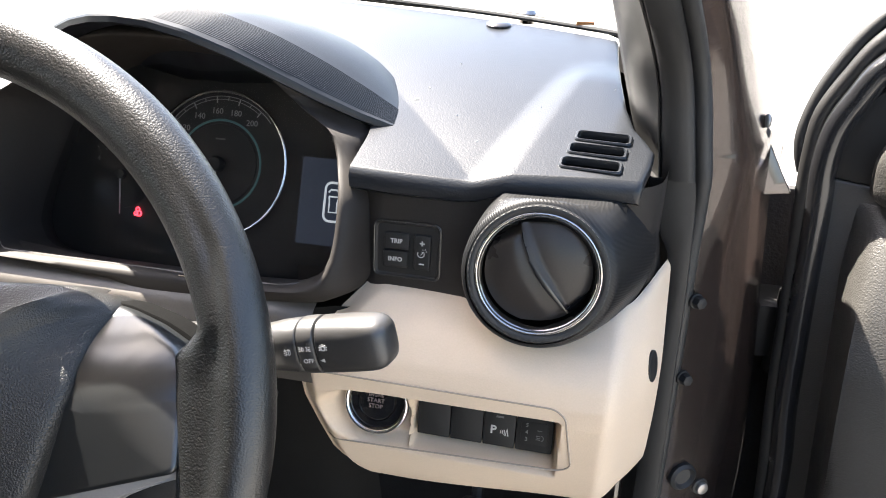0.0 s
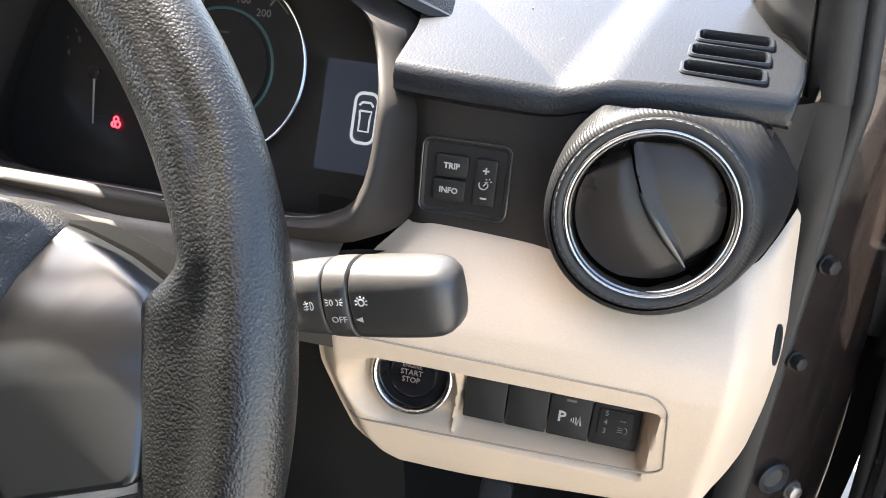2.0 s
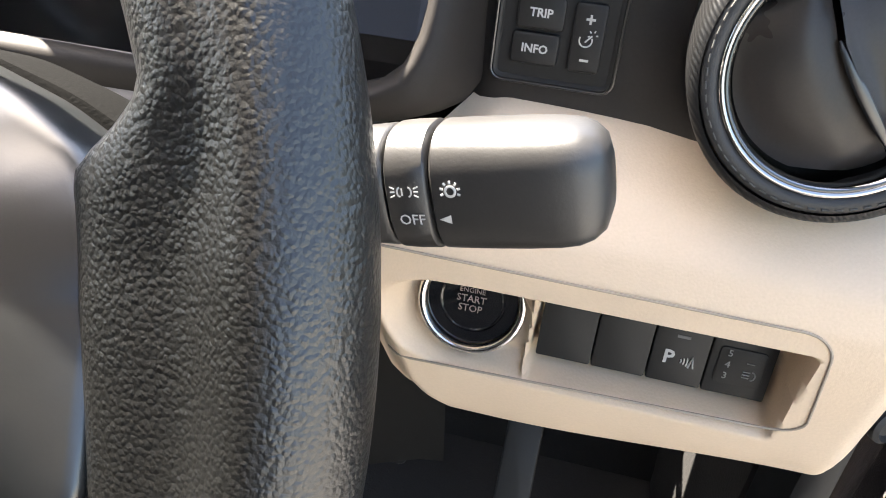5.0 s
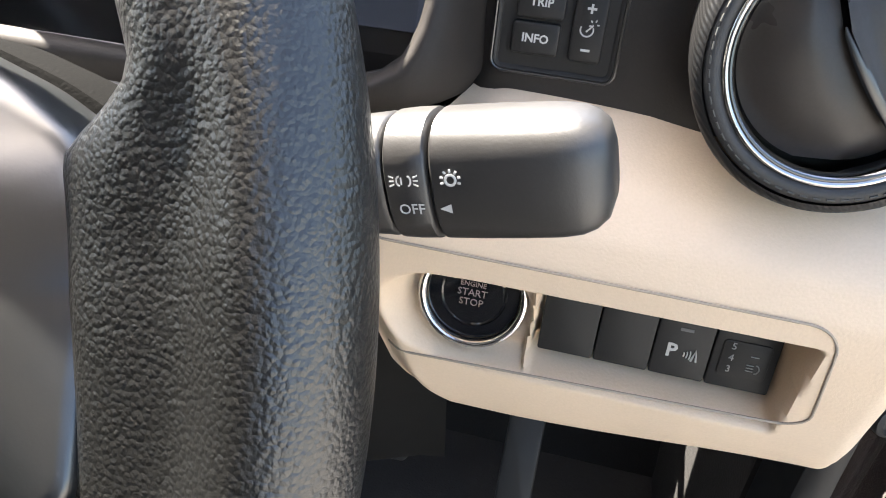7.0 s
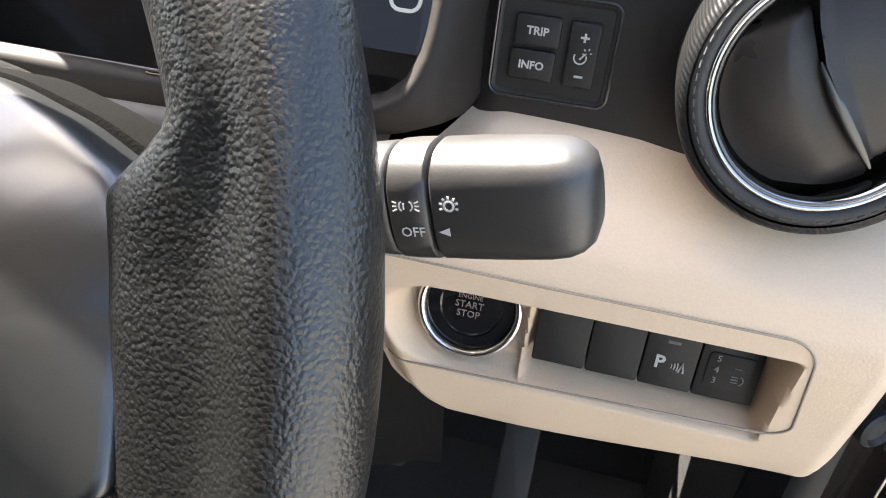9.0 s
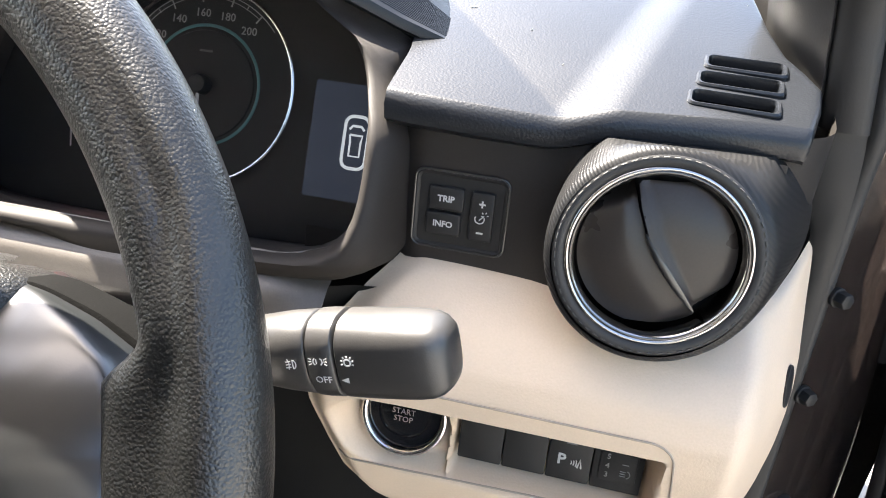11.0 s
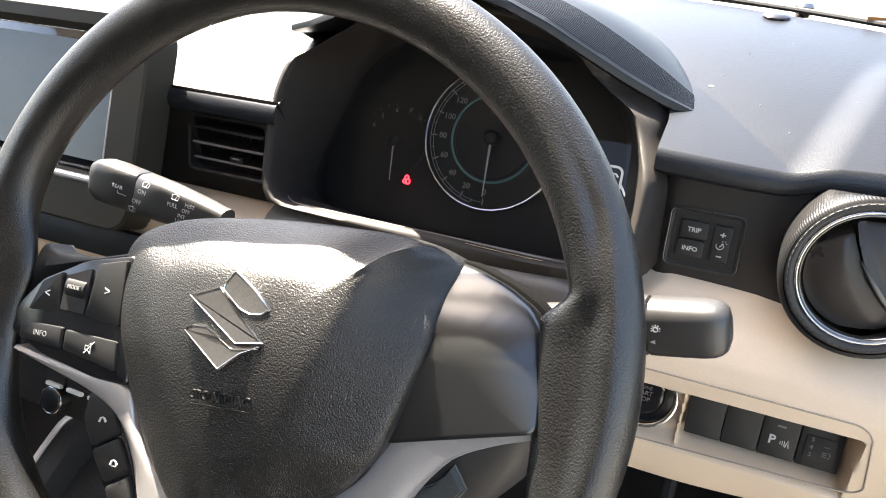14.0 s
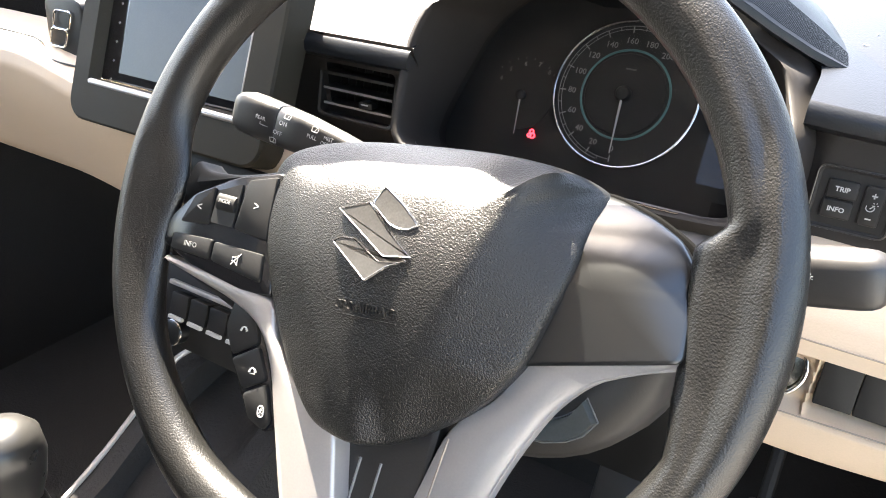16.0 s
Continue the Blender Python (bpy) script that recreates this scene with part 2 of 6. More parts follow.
def loft(rings, closed=True, caps=(False, False), bm=None):
    bm = bm or bmesh.new()
    made = [[bm.verts.new(p) for p in ring] for ring in rings]
    k = len(rings[0])
    for a, b in zip(made, made[1:]):
        for i in range(k if closed else k - 1):
            j = (i + 1) % k
            bm.faces.new((a[i], a[j], b[j], b[i]))
    if caps[0]:
        bm.faces.new(made[0])
    if caps[1]:
        bm.faces.new(made[-1])
    return bm


def inset(outline, d):
    """The outline moved inwards by d (counter-clockwise outlines)."""
    out = []
    k = len(outline)
    for i in range(k):
        a, b, c = (Vector(outline[(i + q) % k][:2]) for q in (-1, 0, 1))
        e, f = (b - a), (c - b)
        if e.length < 1e-9 or f.length < 1e-9:
            out.append(Vector((b.x, b.y)))
            continue
        e.normalize()
        f.normalize()
        n1, n2 = Vector((-e.y, e.x)), Vector((-f.y, f.x))
        m = n1 + n2
        m = m / max(m.length_squared / 2, 0.5)
        out.append(b + m * d)
    return out


def rrect(w, h, r, n=5, cx=0.0, cy=0.0):
    out = []
    for qx, qy, a0 in ((1, 1, 0), (-1, 1, 90), (-1, -1, 180), (1, -1, 270)):
        for i in range(n):
            a = radians(a0 + 90 * i / (n - 1))
            out.append(Vector((cx + qx * (w / 2 - r) + r * math.cos(a), cy + qy * (h / 2 - r) + r * math.sin(a))))
    return out


def ccw(points):
    s = sum(a[0] * b[1] - b[0] * a[1] for a, b in zip(points, list(points[1:]) + [points[0]]))
    return list(points) if s > 0 else list(reversed(points))


def rounded(points, r, n=4):
    """A polygon with rounded corners."""
    p = [Vector(q[:2]) for q in ccw(points)]
    out = []
    k = len(p)
    for i in range(k):
        a, b, c = p[i - 1], p[i], p[(i + 1) % k]
        t = min(r, (a - b).length * 0.45, (c - b).length * 0.45)
        s, e = b + (a - b).normalized() * t, b + (c - b).normalized() * t
        for j in range(n):
            f = j / (n - 1)
            out.append((1 - f) ** 2 * s + 2 * f * (1 - f) * b + f * f * e)
    return out


def prism(outline, z0, z1, bevel=0.0, bm=None):
    o = ccw(outline)
    rings = [flat3(o, z0)]
    if bevel:
        rings += [flat3(o, z1 - bevel), flat3(inset(o, bevel * 0.3), z1 - bevel * 0.3), flat3(inset(o, bevel), z1)]
    else:
        rings.append(flat3(o, z1))
    return loft(rings, True, (True, True), bm)


def dome(outline, centre, profile, bm=None):
    """Rings of the outline drawn in towards the centre; profile: rows of scale and height, from the edge inwards."""
    o = ccw(outline)
    c = Vector(centre)
    rings = [[Vector((c.x + (p[0] - c.x) * s, c.y + (p[1] - c.y) * s, z)) for p in o] for s, z in profile]
    return loft(rings, True, (False, True), bm)


def tube(points, radius, segs=12, closed=False, bm=None, squash=1.0, ref=UP):
    p = [Vector(q) for q in points]
    k = len(p)
    rings = []
    for i in range(k):
        a, b = (p[i - 1], p[(i + 1) % k]) if closed else (p[max(i - 1, 0)], p[min(i + 1, k - 1)])
        d = (b - a).normalized()
        x = d.cross(ref)
        if x.length < 1e-4:
            x = d.cross(Vector((1, 0, 0)))
        x.normalize()
        y = x.cross(d)
        r = radius(i / max(k - 1, 1)) if callable(radius) else radius
        rings.append([p[i] + x * (r * math.cos(2 * math.pi * j / segs)) + y * (r * squash * math.sin(2 * math.pi * j / segs)) for j in range(segs)])
    if closed:
        rings.append(rings[0])
    bm = loft(rings, True, (not closed, not closed), bm)
    if closed:
        bmesh.ops.remove_doubles(bm, verts=bm.verts, dist=1e-6)
    return bm


def ring_tube(r, tube_r, n=64, segs=10, z=0.0, squash=1.0):
    return tube([(r * math.cos(2 * math.pi * i / n), r * math.sin(2 * math.pi * i / n), z) for i in range(n)], tube_r, segs, True, None, squash)


def box(sx, sy, sz, centre=(0, 0, 0), bevel=0.0, bm=None):
    fresh = bmesh.new()
    bmesh.ops.create_cube(fresh, size=1.0)
    bmesh.ops.scale(fresh, vec=(sx, sy, sz), verts=fresh.verts)
    if bevel:
        bmesh.ops.bevel(fresh, geom=list(fresh.edges), offset=bevel, segments=2, affect="EDGES", profile=0.6)
    bmesh.ops.translate(fresh, vec=centre, verts=fresh.verts)
    if bm is None:
        return fresh
    swap = bpy.data.meshes.new("swap")
    fresh.to_mesh(swap)
    fresh.free()
    bm.from_mesh(swap)
    bpy.data.meshes.remove(swap)
    return bm


def disc(r, z0, z1, n=40, bevel=0.0):
    return prism([(r * math.cos(2 * math.pi * i / n), r * math.sin(2 * math.pi * i / n)) for i in range(n)], z0, z1, bevel)


def sheet(fn, us, vs, thick=0.0, bm=None, skip=None):
    """A surface over the two rows of parameters, given a thickness on its far side."""
    bm = bm or bmesh.new()
    g = [[bm.verts.new(fn(u, v)) for u in us] for v in vs]
    faces = []
    for i in range(len(vs) - 1):
        for j in range(len(us) - 1):
            if skip and skip(us[j], vs[i]):
                continue
            faces.append(bm.faces.new((g[i][j], g[i][j + 1], g[i + 1][j + 1], g[i + 1][j])))
    if thick:
        bmesh.ops.solidify(bm, geom=faces, thickness=thick)
    return bm


def steps(a, b, n):
    return [a + (b - a) * i / (n - 1) for i in range(n)]


def ease(a, b, x):
    t = min(max((x - a) / (b - a), 0.0), 1.0)
    return t * t * (3 - 2 * t)


def lettering(text, size, where, material, parent, name="lettering", spacing=1.0, thick=0.0002, bold=0.0):
    """Raised print in the built-in font, centred on the frame."""
    data = bpy.data.curves.new(name, "FONT")
    data.body, data.size, data.align_x, data.align_y = text, size, "CENTER", "CENTER"
    data.extrude, data.space_character, data.resolution_u, data.offset = thick, spacing, 2, bold
    tmp = bpy.data.objects.new("tmp_text", data)
    scene.collection.objects.link(tmp)
    me = bpy.data.meshes.new_from_object(tmp.evaluated_get(bpy.context.evaluated_depsgraph_get()))
    bpy.data.objects.remove(tmp)
    bm = bmesh.new()
    bm.from_mesh(me)
    bpy.data.meshes.remove(me)
    return part(name, bm, material, parent, "", None, where)


def bars(rects, where, material, parent, name="marking", thick=0.0002):
    """Small printed strokes: rows of x, y, length, height and turn."""
    bm = bmesh.new()
    for x, y, w, h, a in rects:
        c, s = math.cos(radians(a)), math.sin(radians(a))
        prism([(x + c * u - s * v, y + s * u + c * v) for u, v in ((-w / 2, -h / 2), (w / 2, -h / 2), (w / 2, h / 2), (-w / 2, h / 2))], 0, thick, 0, bm)
    return part(name, bm, material, parent, "", None, where)


def circle_points(r, n, z=0.0, a0=0.0, a1=360.0):
    full = abs(a1 - a0) >= 359.9
    return [Vector((r * math.cos(radians(a0 + (a1 - a0) * i / (n if full else n - 1))), r * math.sin(radians(a0 + (a1 - a0) * i / (n if full else n - 1))), z)) for i in range(n)]


def polar(points, centre, n):
    """A closed outline drawn anew with n points at even angles round the centre."""
    c = Vector(centre)
    dense = curve([(p[0], p[1], 0) for p in points], 400, True)
    by_angle = sorted((math.atan2(p.y - c.y, p.x - c.x), (Vector((p.x, p.y)) - c).length) for p in dense)
    angles, radii = [a for a, _ in by_angle], [r for _, r in by_angle]
    out = []
    for i in range(n):
        a = -math.pi + 2 * math.pi * i / n
        r = float(np.interp(a, angles, radii, period=2 * math.pi))
        out.append(Vector((c.x + r * math.cos(a), c.y + r * math.sin(a))))
    return out

# ---- dashboard ----
dashboard = thing("dashboard", (-0.2, 0.35, 0.8), "black soft-skinned dashboard with a beige lower half", "dashboard")


def screen_base(x):
    """How far ahead the foot of the windscreen lies."""
    return 0.591 - 0.319 * (x + 0.36) ** 2


def dash_height(x, y):
    t = y - 0.21
    z = 1.032 + 0.32 * t - 0.40 * t * t
    side = (x - 0.231) - (y - 0.219) * 0.268
    z += (0.0055 + 0.012 * max(y - 0.22, 0)) * ease(-0.006, 0.026, side) * (1 - ease(0.335, 0.40, y))
    left = -((x - 0.227) * 0.79 + (y - 0.218) * 0.613)
    if left > 0 and x > 0.1:
        z += 0.10 * left
    z -= 0.02 * ease(0.30, 0.37, x) * ease(0.24, 0.45, y)
    return z


def lip(x):
    return 0.203 + 0.012 * ease(0.15, 0.33, x) if x > 0 else 0.190 + 0.032 * ease(-0.40, -0.50, x)


def pad_point(x, v, start=None):
    """v below 0: round the rolled front lip; 0 to 1: over the top to the windscreen."""
    y0 = start if start is not None else lip(x)
    if v < 0:
        rolls = {-4: (0.030, -0.016), -3: (0.008, -0.0155), -2: (0.0015, -0.0115), -1: (0.0006, -0.0045)}
        dy, dz = rolls[v]
        return Vector((x, y0 + dy, dash_height(x, y0) + dz))
    y = y0 + 0.0045 + (screen_base(x) - y0 - 0.0045) * v
    return Vector((x, y, dash_height(x, y)))


rows_v = [-4, -3, -2, -1] + [0.45 * i / 90 for i in range(90)] + [0.45 + 0.55 * i / 24 for i in range(25)]
SLOTS = ((0.3065, 0.2605, 0.0155), (0.3035, 0.2458, 0.0160), (0.3005, 0.2305, 0.0165))


def slot_frame(cx, cy):
    slope = math.atan(0.32 - 0.8 * (cy - 0.21))
    return face((cx, cy, dash_height(cx, cy) + 0.0004), (-0.02, -math.sin(slope), math.cos(slope)), (0, 1, 0), -5)


def in_slot(u, v):
    if v < 0 or u > 0.99:
        return False
    p = pad_end(u + 0.004, v + 0.0025)
    for cx, cy, half in SLOTS:
        q = slot_frame(cx, cy).inverted() @ p
        if abs(q.x) < half + 0.0012 and abs(q.y) < 0.0053:
            return True
    return False


def pad_end(u, v):
    """The driver's end of the pad, which widens to the pillar, is cut back round it and turns down over its side."""
    start = 0.153 - 0.011 * ease(0.23, 0.30, 0.2 + 0.3 * max(v, 0))
    first = pad_point(start + (0.333 - start) * min(u, 1), v)
    edge = float(np.interp(first.y, [0.212, 0.235, 0.250, 0.262, 0.275, 0.300, 0.340, 0.450], [0.3275, 0.3335, 0.3355, 0.3300, 0.3225, 0.3165, 0.3115, 0.3060]))
    x = start + (edge - start) * min(u, 1)
    p = pad_point(x, v)
    over = max(u - 1, 0) * (1.0 if v >= -1 else 0.25)
    return p + Vector((0.0035 * min(over, 1) ** 0.5, 0.001 * over, -0.0022 * over * over if over < 2 else -0.006 * over))


bm = sheet(pad_end, steps(0, 1, 121) + [1.25, 1.6, 2.0, 2.6], rows_v, 0, None, in_slot)
sheet(lambda u, v: pad_point(u, v), steps(-1.05, -0.118, 50), rows_v, 0, bm)
sheet(lambda u, v: pad_point(u, v, 0.31), steps(-0.118, 0.142, 24), rows_v[4:], 0, bm)
bmesh.ops.remove_doubles(bm, verts=bm.verts, dist=1e-5)
part("top_pad", bm, M_PAD, dashboard, "soft black grained top pad with a rolled front lip", flat=50)

# side demister outlet: three slots in the top pad
for cx, cy, half in SLOTS:
    where = slot_frame(cx, cy)
    outer, inner = rrect(2 * half + 0.0055, 0.0125, 0.003), rrect(2 * half + 0.001, 0.0092, 0.0022)
    rim = loft([flat3(outer, -0.003), flat3(outer, 0.0004), flat3(inset(outer, 0.0008), 0.0013), flat3(inset(inner, -0.0006), 0.0013), flat3(inner, 0.0004), flat3(inner, -0.004)])
    slot = part("demister_slot", rim, M_PAD, dashboard, "raised rim of a demister slot", None, where)
    part("slot_well", loft([flat3(inset(inner, -0.0003), -0.003), flat3(inset(inner, -0.0003), -0.016)], True, (False, True)), M_VOID, slot, "dark opening", None, where)

# light sensor and a speck of lint on the top pad
sy = 0.474
part("light_sensor", dome(circle_points(0.0115, 24), (0, 0), [(1, 0), (1, 0.0018), (0.85, 0.0032), (0.4, 0.0040)]), M_GLOSS, dashboard, "small domed light sensor",
     None, face((0.203, sy, dash_height(0.203, sy)), (0, -0.1, 1), (0, 1, 0)))

# a few flecks of lint on the top pad
flecks = bmesh.new()
for x, y, size, turn in ((0.171, 0.304, 0.0022, 20), (0.176, 0.323, 0.0008, 0), (0.311, 0.327, 0.0007, 60), (0.205, 0.285, 0.0006, 30), (0.262, 0.300, 0.0005, 80), (0.19, 0.37, 0.0007, 10), (0.225, 0.255, 0.0005, 0), (-0.30, 0.30, 0.0012, 40), (-0.17, 0.28, 0.0008, 15)):
    rings = [[Vector((x + size * k * math.cos(a) * math.cos(radians(turn)), y + size * k * (0.45 * math.sin(a) + math.cos(a) * math.sin(radians(turn))), dash_height(x, y) + 0.0002 + h)) for a in steps(0, 5.5, 8)] for k, h in ((1, -0.0006), (1, 0.0), (0.6, 0.0004))]
    loft(rings, True, (False, True), flecks)
tagged(part("lint", flecks, M_PRINT, dashboard, "pale flecks of lint"), kind="stuff")

# cluster hood: a ribbed canopy over the dials
HOOD_X, HOOD_W = 0.010, 0.158


EDGE_A = [0, 0.12, 0.25, 0.40, 0.55, 0.70, 0.85, 1.0]
EDGE_Y = [0.1935, 0.1965, 0.2045, 0.2165, 0.2300, 0.2425, 0.2535, 0.2620]
EDGE_Z = [1.1235, 1.1215, 1.1145, 1.1020, 1.0865, 1.0715, 1.0585, 1.0485]


def hood_point(a, f, lift=0.0):
    """a: across the canopy, -1 to 1; f: from the front edge (0) to the rear (1)."""
    q = abs(a)
    edge_z = 1.1235 - (1.1235 - float(np.interp(q, EDGE_A, EDGE_Z))) * (0.66 if a < 0 else 1.0)
    front_p = Vector((HOOD_X + HOOD_W * a, float(np.interp(q, EDGE_A, EDGE_Y)), edge_z))
    th = a * math.pi / 2
    rear = Vector((HOOD_X + 0.145 * math.sin(th), 0.335, 1.040 + 0.070 * math.cos(th)))
    p = front_p.lerp(rear, f)
    p.x += 0.010 * 4 * f * (1 - f) * a * q
    p.z += (0.0075 * 4 * f * (1 - f)) * math.cos(th) ** 0.5 if q < 1 else 0.0
    return p + Vector((0, -0.2, 1)) * lift


span_a = [-1 + 2 * i / 90 for i in range(91)]


def hood_row(f, lift=0.0, back=0.0, drop=0.0, draw=1.0):
    row = []
    for a in span_a:
        p = hood_point(a, f, lift)
        row.append(Vector((HOOD_X + (p.x - HOOD_X) * draw, p.y + back, p.z - drop)))
    return row


rings = [hood_row(0, 0, 0.100, 0.060, 0.90), hood_row(0, 0, 0.060, 0.012, 0.93), hood_row(0, 0, 0.004, 0.0065, 0.985), hood_row(0, 0, 0.0, 0.0045, 1.0), hood_row(0, 0, 0.0003, 0.001), hood_row(0.012)]
ribs = 20
for i in range(ribs):
    for step, lift in ((0.15, 0.0), (0.4, 0.0003), (0.7, 0.0003), (0.95, 0.0)):
        rings.append(hood_row(0.05 + 0.32 * (i + step) / ribs, lift))
smooth_rings = [hood_row(0.368 + 0.632 * k / 8) for k in range(9)]
smooth_rings.append(hood_row(1.0, 0, 0.012, 0.03, 0.96))
hood = part("cluster_hood", loft(rings, False), M_HOOD, dashboard, "black canopy with fine ribs along its front", flat=25)
part("hood_back", loft(smooth_rings, False), M_HOOD, hood, "smooth rear of the canopy")

# driver's side fascia behind the buttons, and the shelf under it
part("driver_fascia", sheet(lambda u, v: Vector((u, 0.2085 + 0.12 * (v - 0.985) + 0.010 * ease(0.17, 0.15, u), v)), steps(0.143, 0.325, 34), steps(0.944, 1.026, 14), 0.004), M_FASCIA, dashboard, "flat black fascia")
part("fascia_corner", sheet(lambda u, v: Vector((u, 0.2120 + 0.12 * (v - 0.985), v)), steps(0.112, 0.1515, 8), steps(0.925, 0.962, 6), 0.004), M_BEZEL, dashboard, "dark corner under the dials")

# beige knee panel, hollowed round the start button and the switches
KNEE = [(0.9580, 0.2055), (0.9555, 0.1985), (0.9500, 0.1915), (0.9380, 0.1785), (0.922, 0.1690), (0.908, 0.1655), (0.893, 0.1665), (0.872, 0.1705), (0.850, 0.1755), (0.832, 0.1790), (0.820, 0.1818), (0.8125, 0.1850), (0.8085, 0.1895), (0.8065, 0.1970), (0.806, 0.23)]


def knee_y(z):
    zs = [p[0] for p in reversed(KNEE)]
    return float(np.interp(z, zs, [p[1] for p in reversed(KNEE)]))


def knee_left(z):
    return float(np.interp(z, [0.806, 0.812, 0.817, 0.828, 0.85, 0.88, 0.905, 0.925, 0.945, 0.958, 0.97], [0.166, 0.157, 0.149, 0.1405, 0.1332, 0.1255, 0.1245, 0.1335, 0.150, 0.164, 0.170]))


def knee_point(u, v):
    z = v
    x0 = knee_left(z)
    x = x0 + (0.362 - x0) * u
    y = knee_y(z)
    y += 0.008 * ease(x0 + 0.014, x0, x)
    far = max(x - 0.325, 0.0)
    y += 0.9 * far * ease(0.322, 0.345, x) + 26.0 * far * far * (0.6 + 0.4 * ease(0.86, 0.95, z))
    top = 0.018 * math.exp(-((x - 0.279) / 0.055) ** 2) * ease(0.925, 0.965, z)
    y += top
    roof = 1 - ease(0.8935, 0.8970, z)
    slot = ease(0.1985, 0.2022, x) * (1 - ease(0.2968, 0.3010, x)) * ease(0.8425, 0.8530, z)
    bowl = 1 - ease(0.60, 1.0, math.hypot((x - 0.172) / 0.037, (z - 0.8735) / (0.0255 if z > 0.8735 else 0.0300)))
    bridge = ease(0.164, 0.180, x) * (1 - ease(0.1985, 0.2000, x)) * ease(0.8425, 0.8530, z)
    deep = max(slot, 0.85 * bowl, 0.6 * bridge) * roof
    y += 0.0250 * deep
    return Vector((x, y, z + 0.009 * ease(0.19, 0.33, x) * ease(0.845, 0.812, z) + 0.012 * ease(0.335, 0.360, x) * ease(0.935, 0.958, z)))


z_rows = [0.958, 0.957, 0.9555, 0.953] + steps(0.950, 0.900, 22) + steps(0.8985, 0.8915, 16) + steps(0.8895, 0.862, 12) + steps(0.860, 0.842, 14) + steps(0.840, 0.815, 10) + [0.8125, 0.8105, 0.809, 0.8078, 0.807, 0.8065, 0.8062, 0.806]
knee = part("knee_panel", sheet(knee_point, steps(0, 1, 150), z_rows, 0.0), M_BEIGE, dashboard, "beige hard plastic knee panel", flat=60)


def on_knee(x, z, out=0.0003):
    x0 = knee_left(z)
    return Vector((x, knee_y(z) - out + 0.008 * ease(x0 + 0.014, x0, x), z))


seam = [on_knee(x, 0.9085 - 0.0012 * (x - 0.13) / 0.17) for x in steps(0.130, 0.292, 30)]
seam += [on_knee(0.292 + 0.0125 * math.sin(a), 0.8945 + 0.0128 * math.cos(a)) for a in steps(0.15, 1.57, 9)]
seam += [on_knee(0.3046 + 0.005 * f, 0.894 - 0.034 * f) for f in steps(0.05, 1, 14)]
seam += [on_knee(0.3096 - 0.012 * (1 - math.cos(a)), 0.860 - 0.0085 * math.sin(a)) for a in steps(0.2, 1.45, 7)]
seam += [on_knee(x, 0.8515 - 0.007 * (0.298 - x) / 0.16) for x in steps(0.296, 0.140, 30)]
part("panel_seam", tube(seam, 0.00055, 6), M_SEAM, knee, "dark joint line")
part("panel_slot", dome(circle_points(0.0115, 24), (0, 0), [(1, -0.003), (1, 0.0006), (0.93, 0.0009), (0.4, 0.0010)]), M_FACE, knee, "dark oval slot",
     None, face((0.3550, 0.2152, 0.9166), (0.90, -0.40, 0.16), UP) @ Matrix.Diagonal((0.62, 1, 1, 1)))

# beige trim band across the dash, with its shelf under the dials
BAND = [(0.212, 0.962), (0.205, 0.958), (0.180, 0.950), (0.163, 0.940), (0.158, 0.925), (0.163, 0.900), (0.172, 0.875), (0.188, 0.840), (0.200, 0.812), (0.215, 0.80), (0.25, 0.798)]


def band_point(u, v):
    x = u
    j = v * (len(BAND) - 1)
    i = min(int(j), len(BAND) - 2)
    f = j - i
    y = BAND[i][0] * (1 - f) + BAND[i + 1][0] * f
    z = BAND[i][1] * (1 - f) + BAND[i + 1][1] * f
    away = ease(-0.42, -0.62, x)
    z += away * 0.024 * (1 - v) ** 0.5
    y += away * 0.012
    raise_it = ease(-0.135, -0.09, x) * ease(0.16, 0.11, x) * (1 - ease(0.0, 0.45, v))
    return Vector((x, y - 0.035 * raise_it, z + 0.001 * raise_it))


def dipped(u, v):
    """The band runs lower under the middle outlet."""
    p = band_point(u, v)
    dip = ease(-0.275, -0.257, u)
    if p.z > 0.9385:
        p.z += dip * (0.9385 + 0.1 * (p.z - 0.9385) - p.z)
    return p


part("trim_band", sheet(dipped, steps(-1.05, 0.140, 110), steps(0, 1, 44), 0.0, None, lambda u, v: u > -0.116), M_BEIGE, dashboard, "beige band across the dashboard", flat=60)
part("cluster_shelf", sheet(band_point, steps(-0.1155, 0.138, 50), steps(0, 0.5, 24), 0.0, None), M_SHELF, dashboard, "dusty dark shelf under the dials", flat=60)
part("lower_dash", sheet(lambda u, v: Vector((u, 0.172 + 0.22 * (0.945 - v) + 0.02 * ease(0.10, 0.16, u), v)), steps(-0.12, 0.160, 20), steps(0.70, 0.945, 12), 0.004), M_BUTTON, dashboard, "dark grey lower dash")

# centre fascia round the middle outlet
part("centre_fascia", sheet(lambda u, v: Vector((u, 0.2075 - 0.17 * (v - 1.0) - 0.006 * ease(1.012, 1.03, v), v)), steps(-0.26, -0.1168, 20), steps(0.936, 1.030, 16), 0.004,
                            None, lambda u, v: -0.2125 < u < -0.141 and 0.962 < v < 1.003), M_FASCIA, dashboard, "black centre fascia")
part("panel_seam", tube(curve([(-0.75, 0.1945, 0.9735), (-0.614, 0.1942, 0.9721), (-0.590, 0.1938, 0.9712), (-0.567, 0.1885, 0.9690), (-0.5549, 0.1824, 0.9618), (-0.5377, 0.1783, 0.9576), (-0.505, 0.1790, 0.9570)], 50), 0.0010, 6), M_GREY, dashboard, "fine curved joint in the beige band")
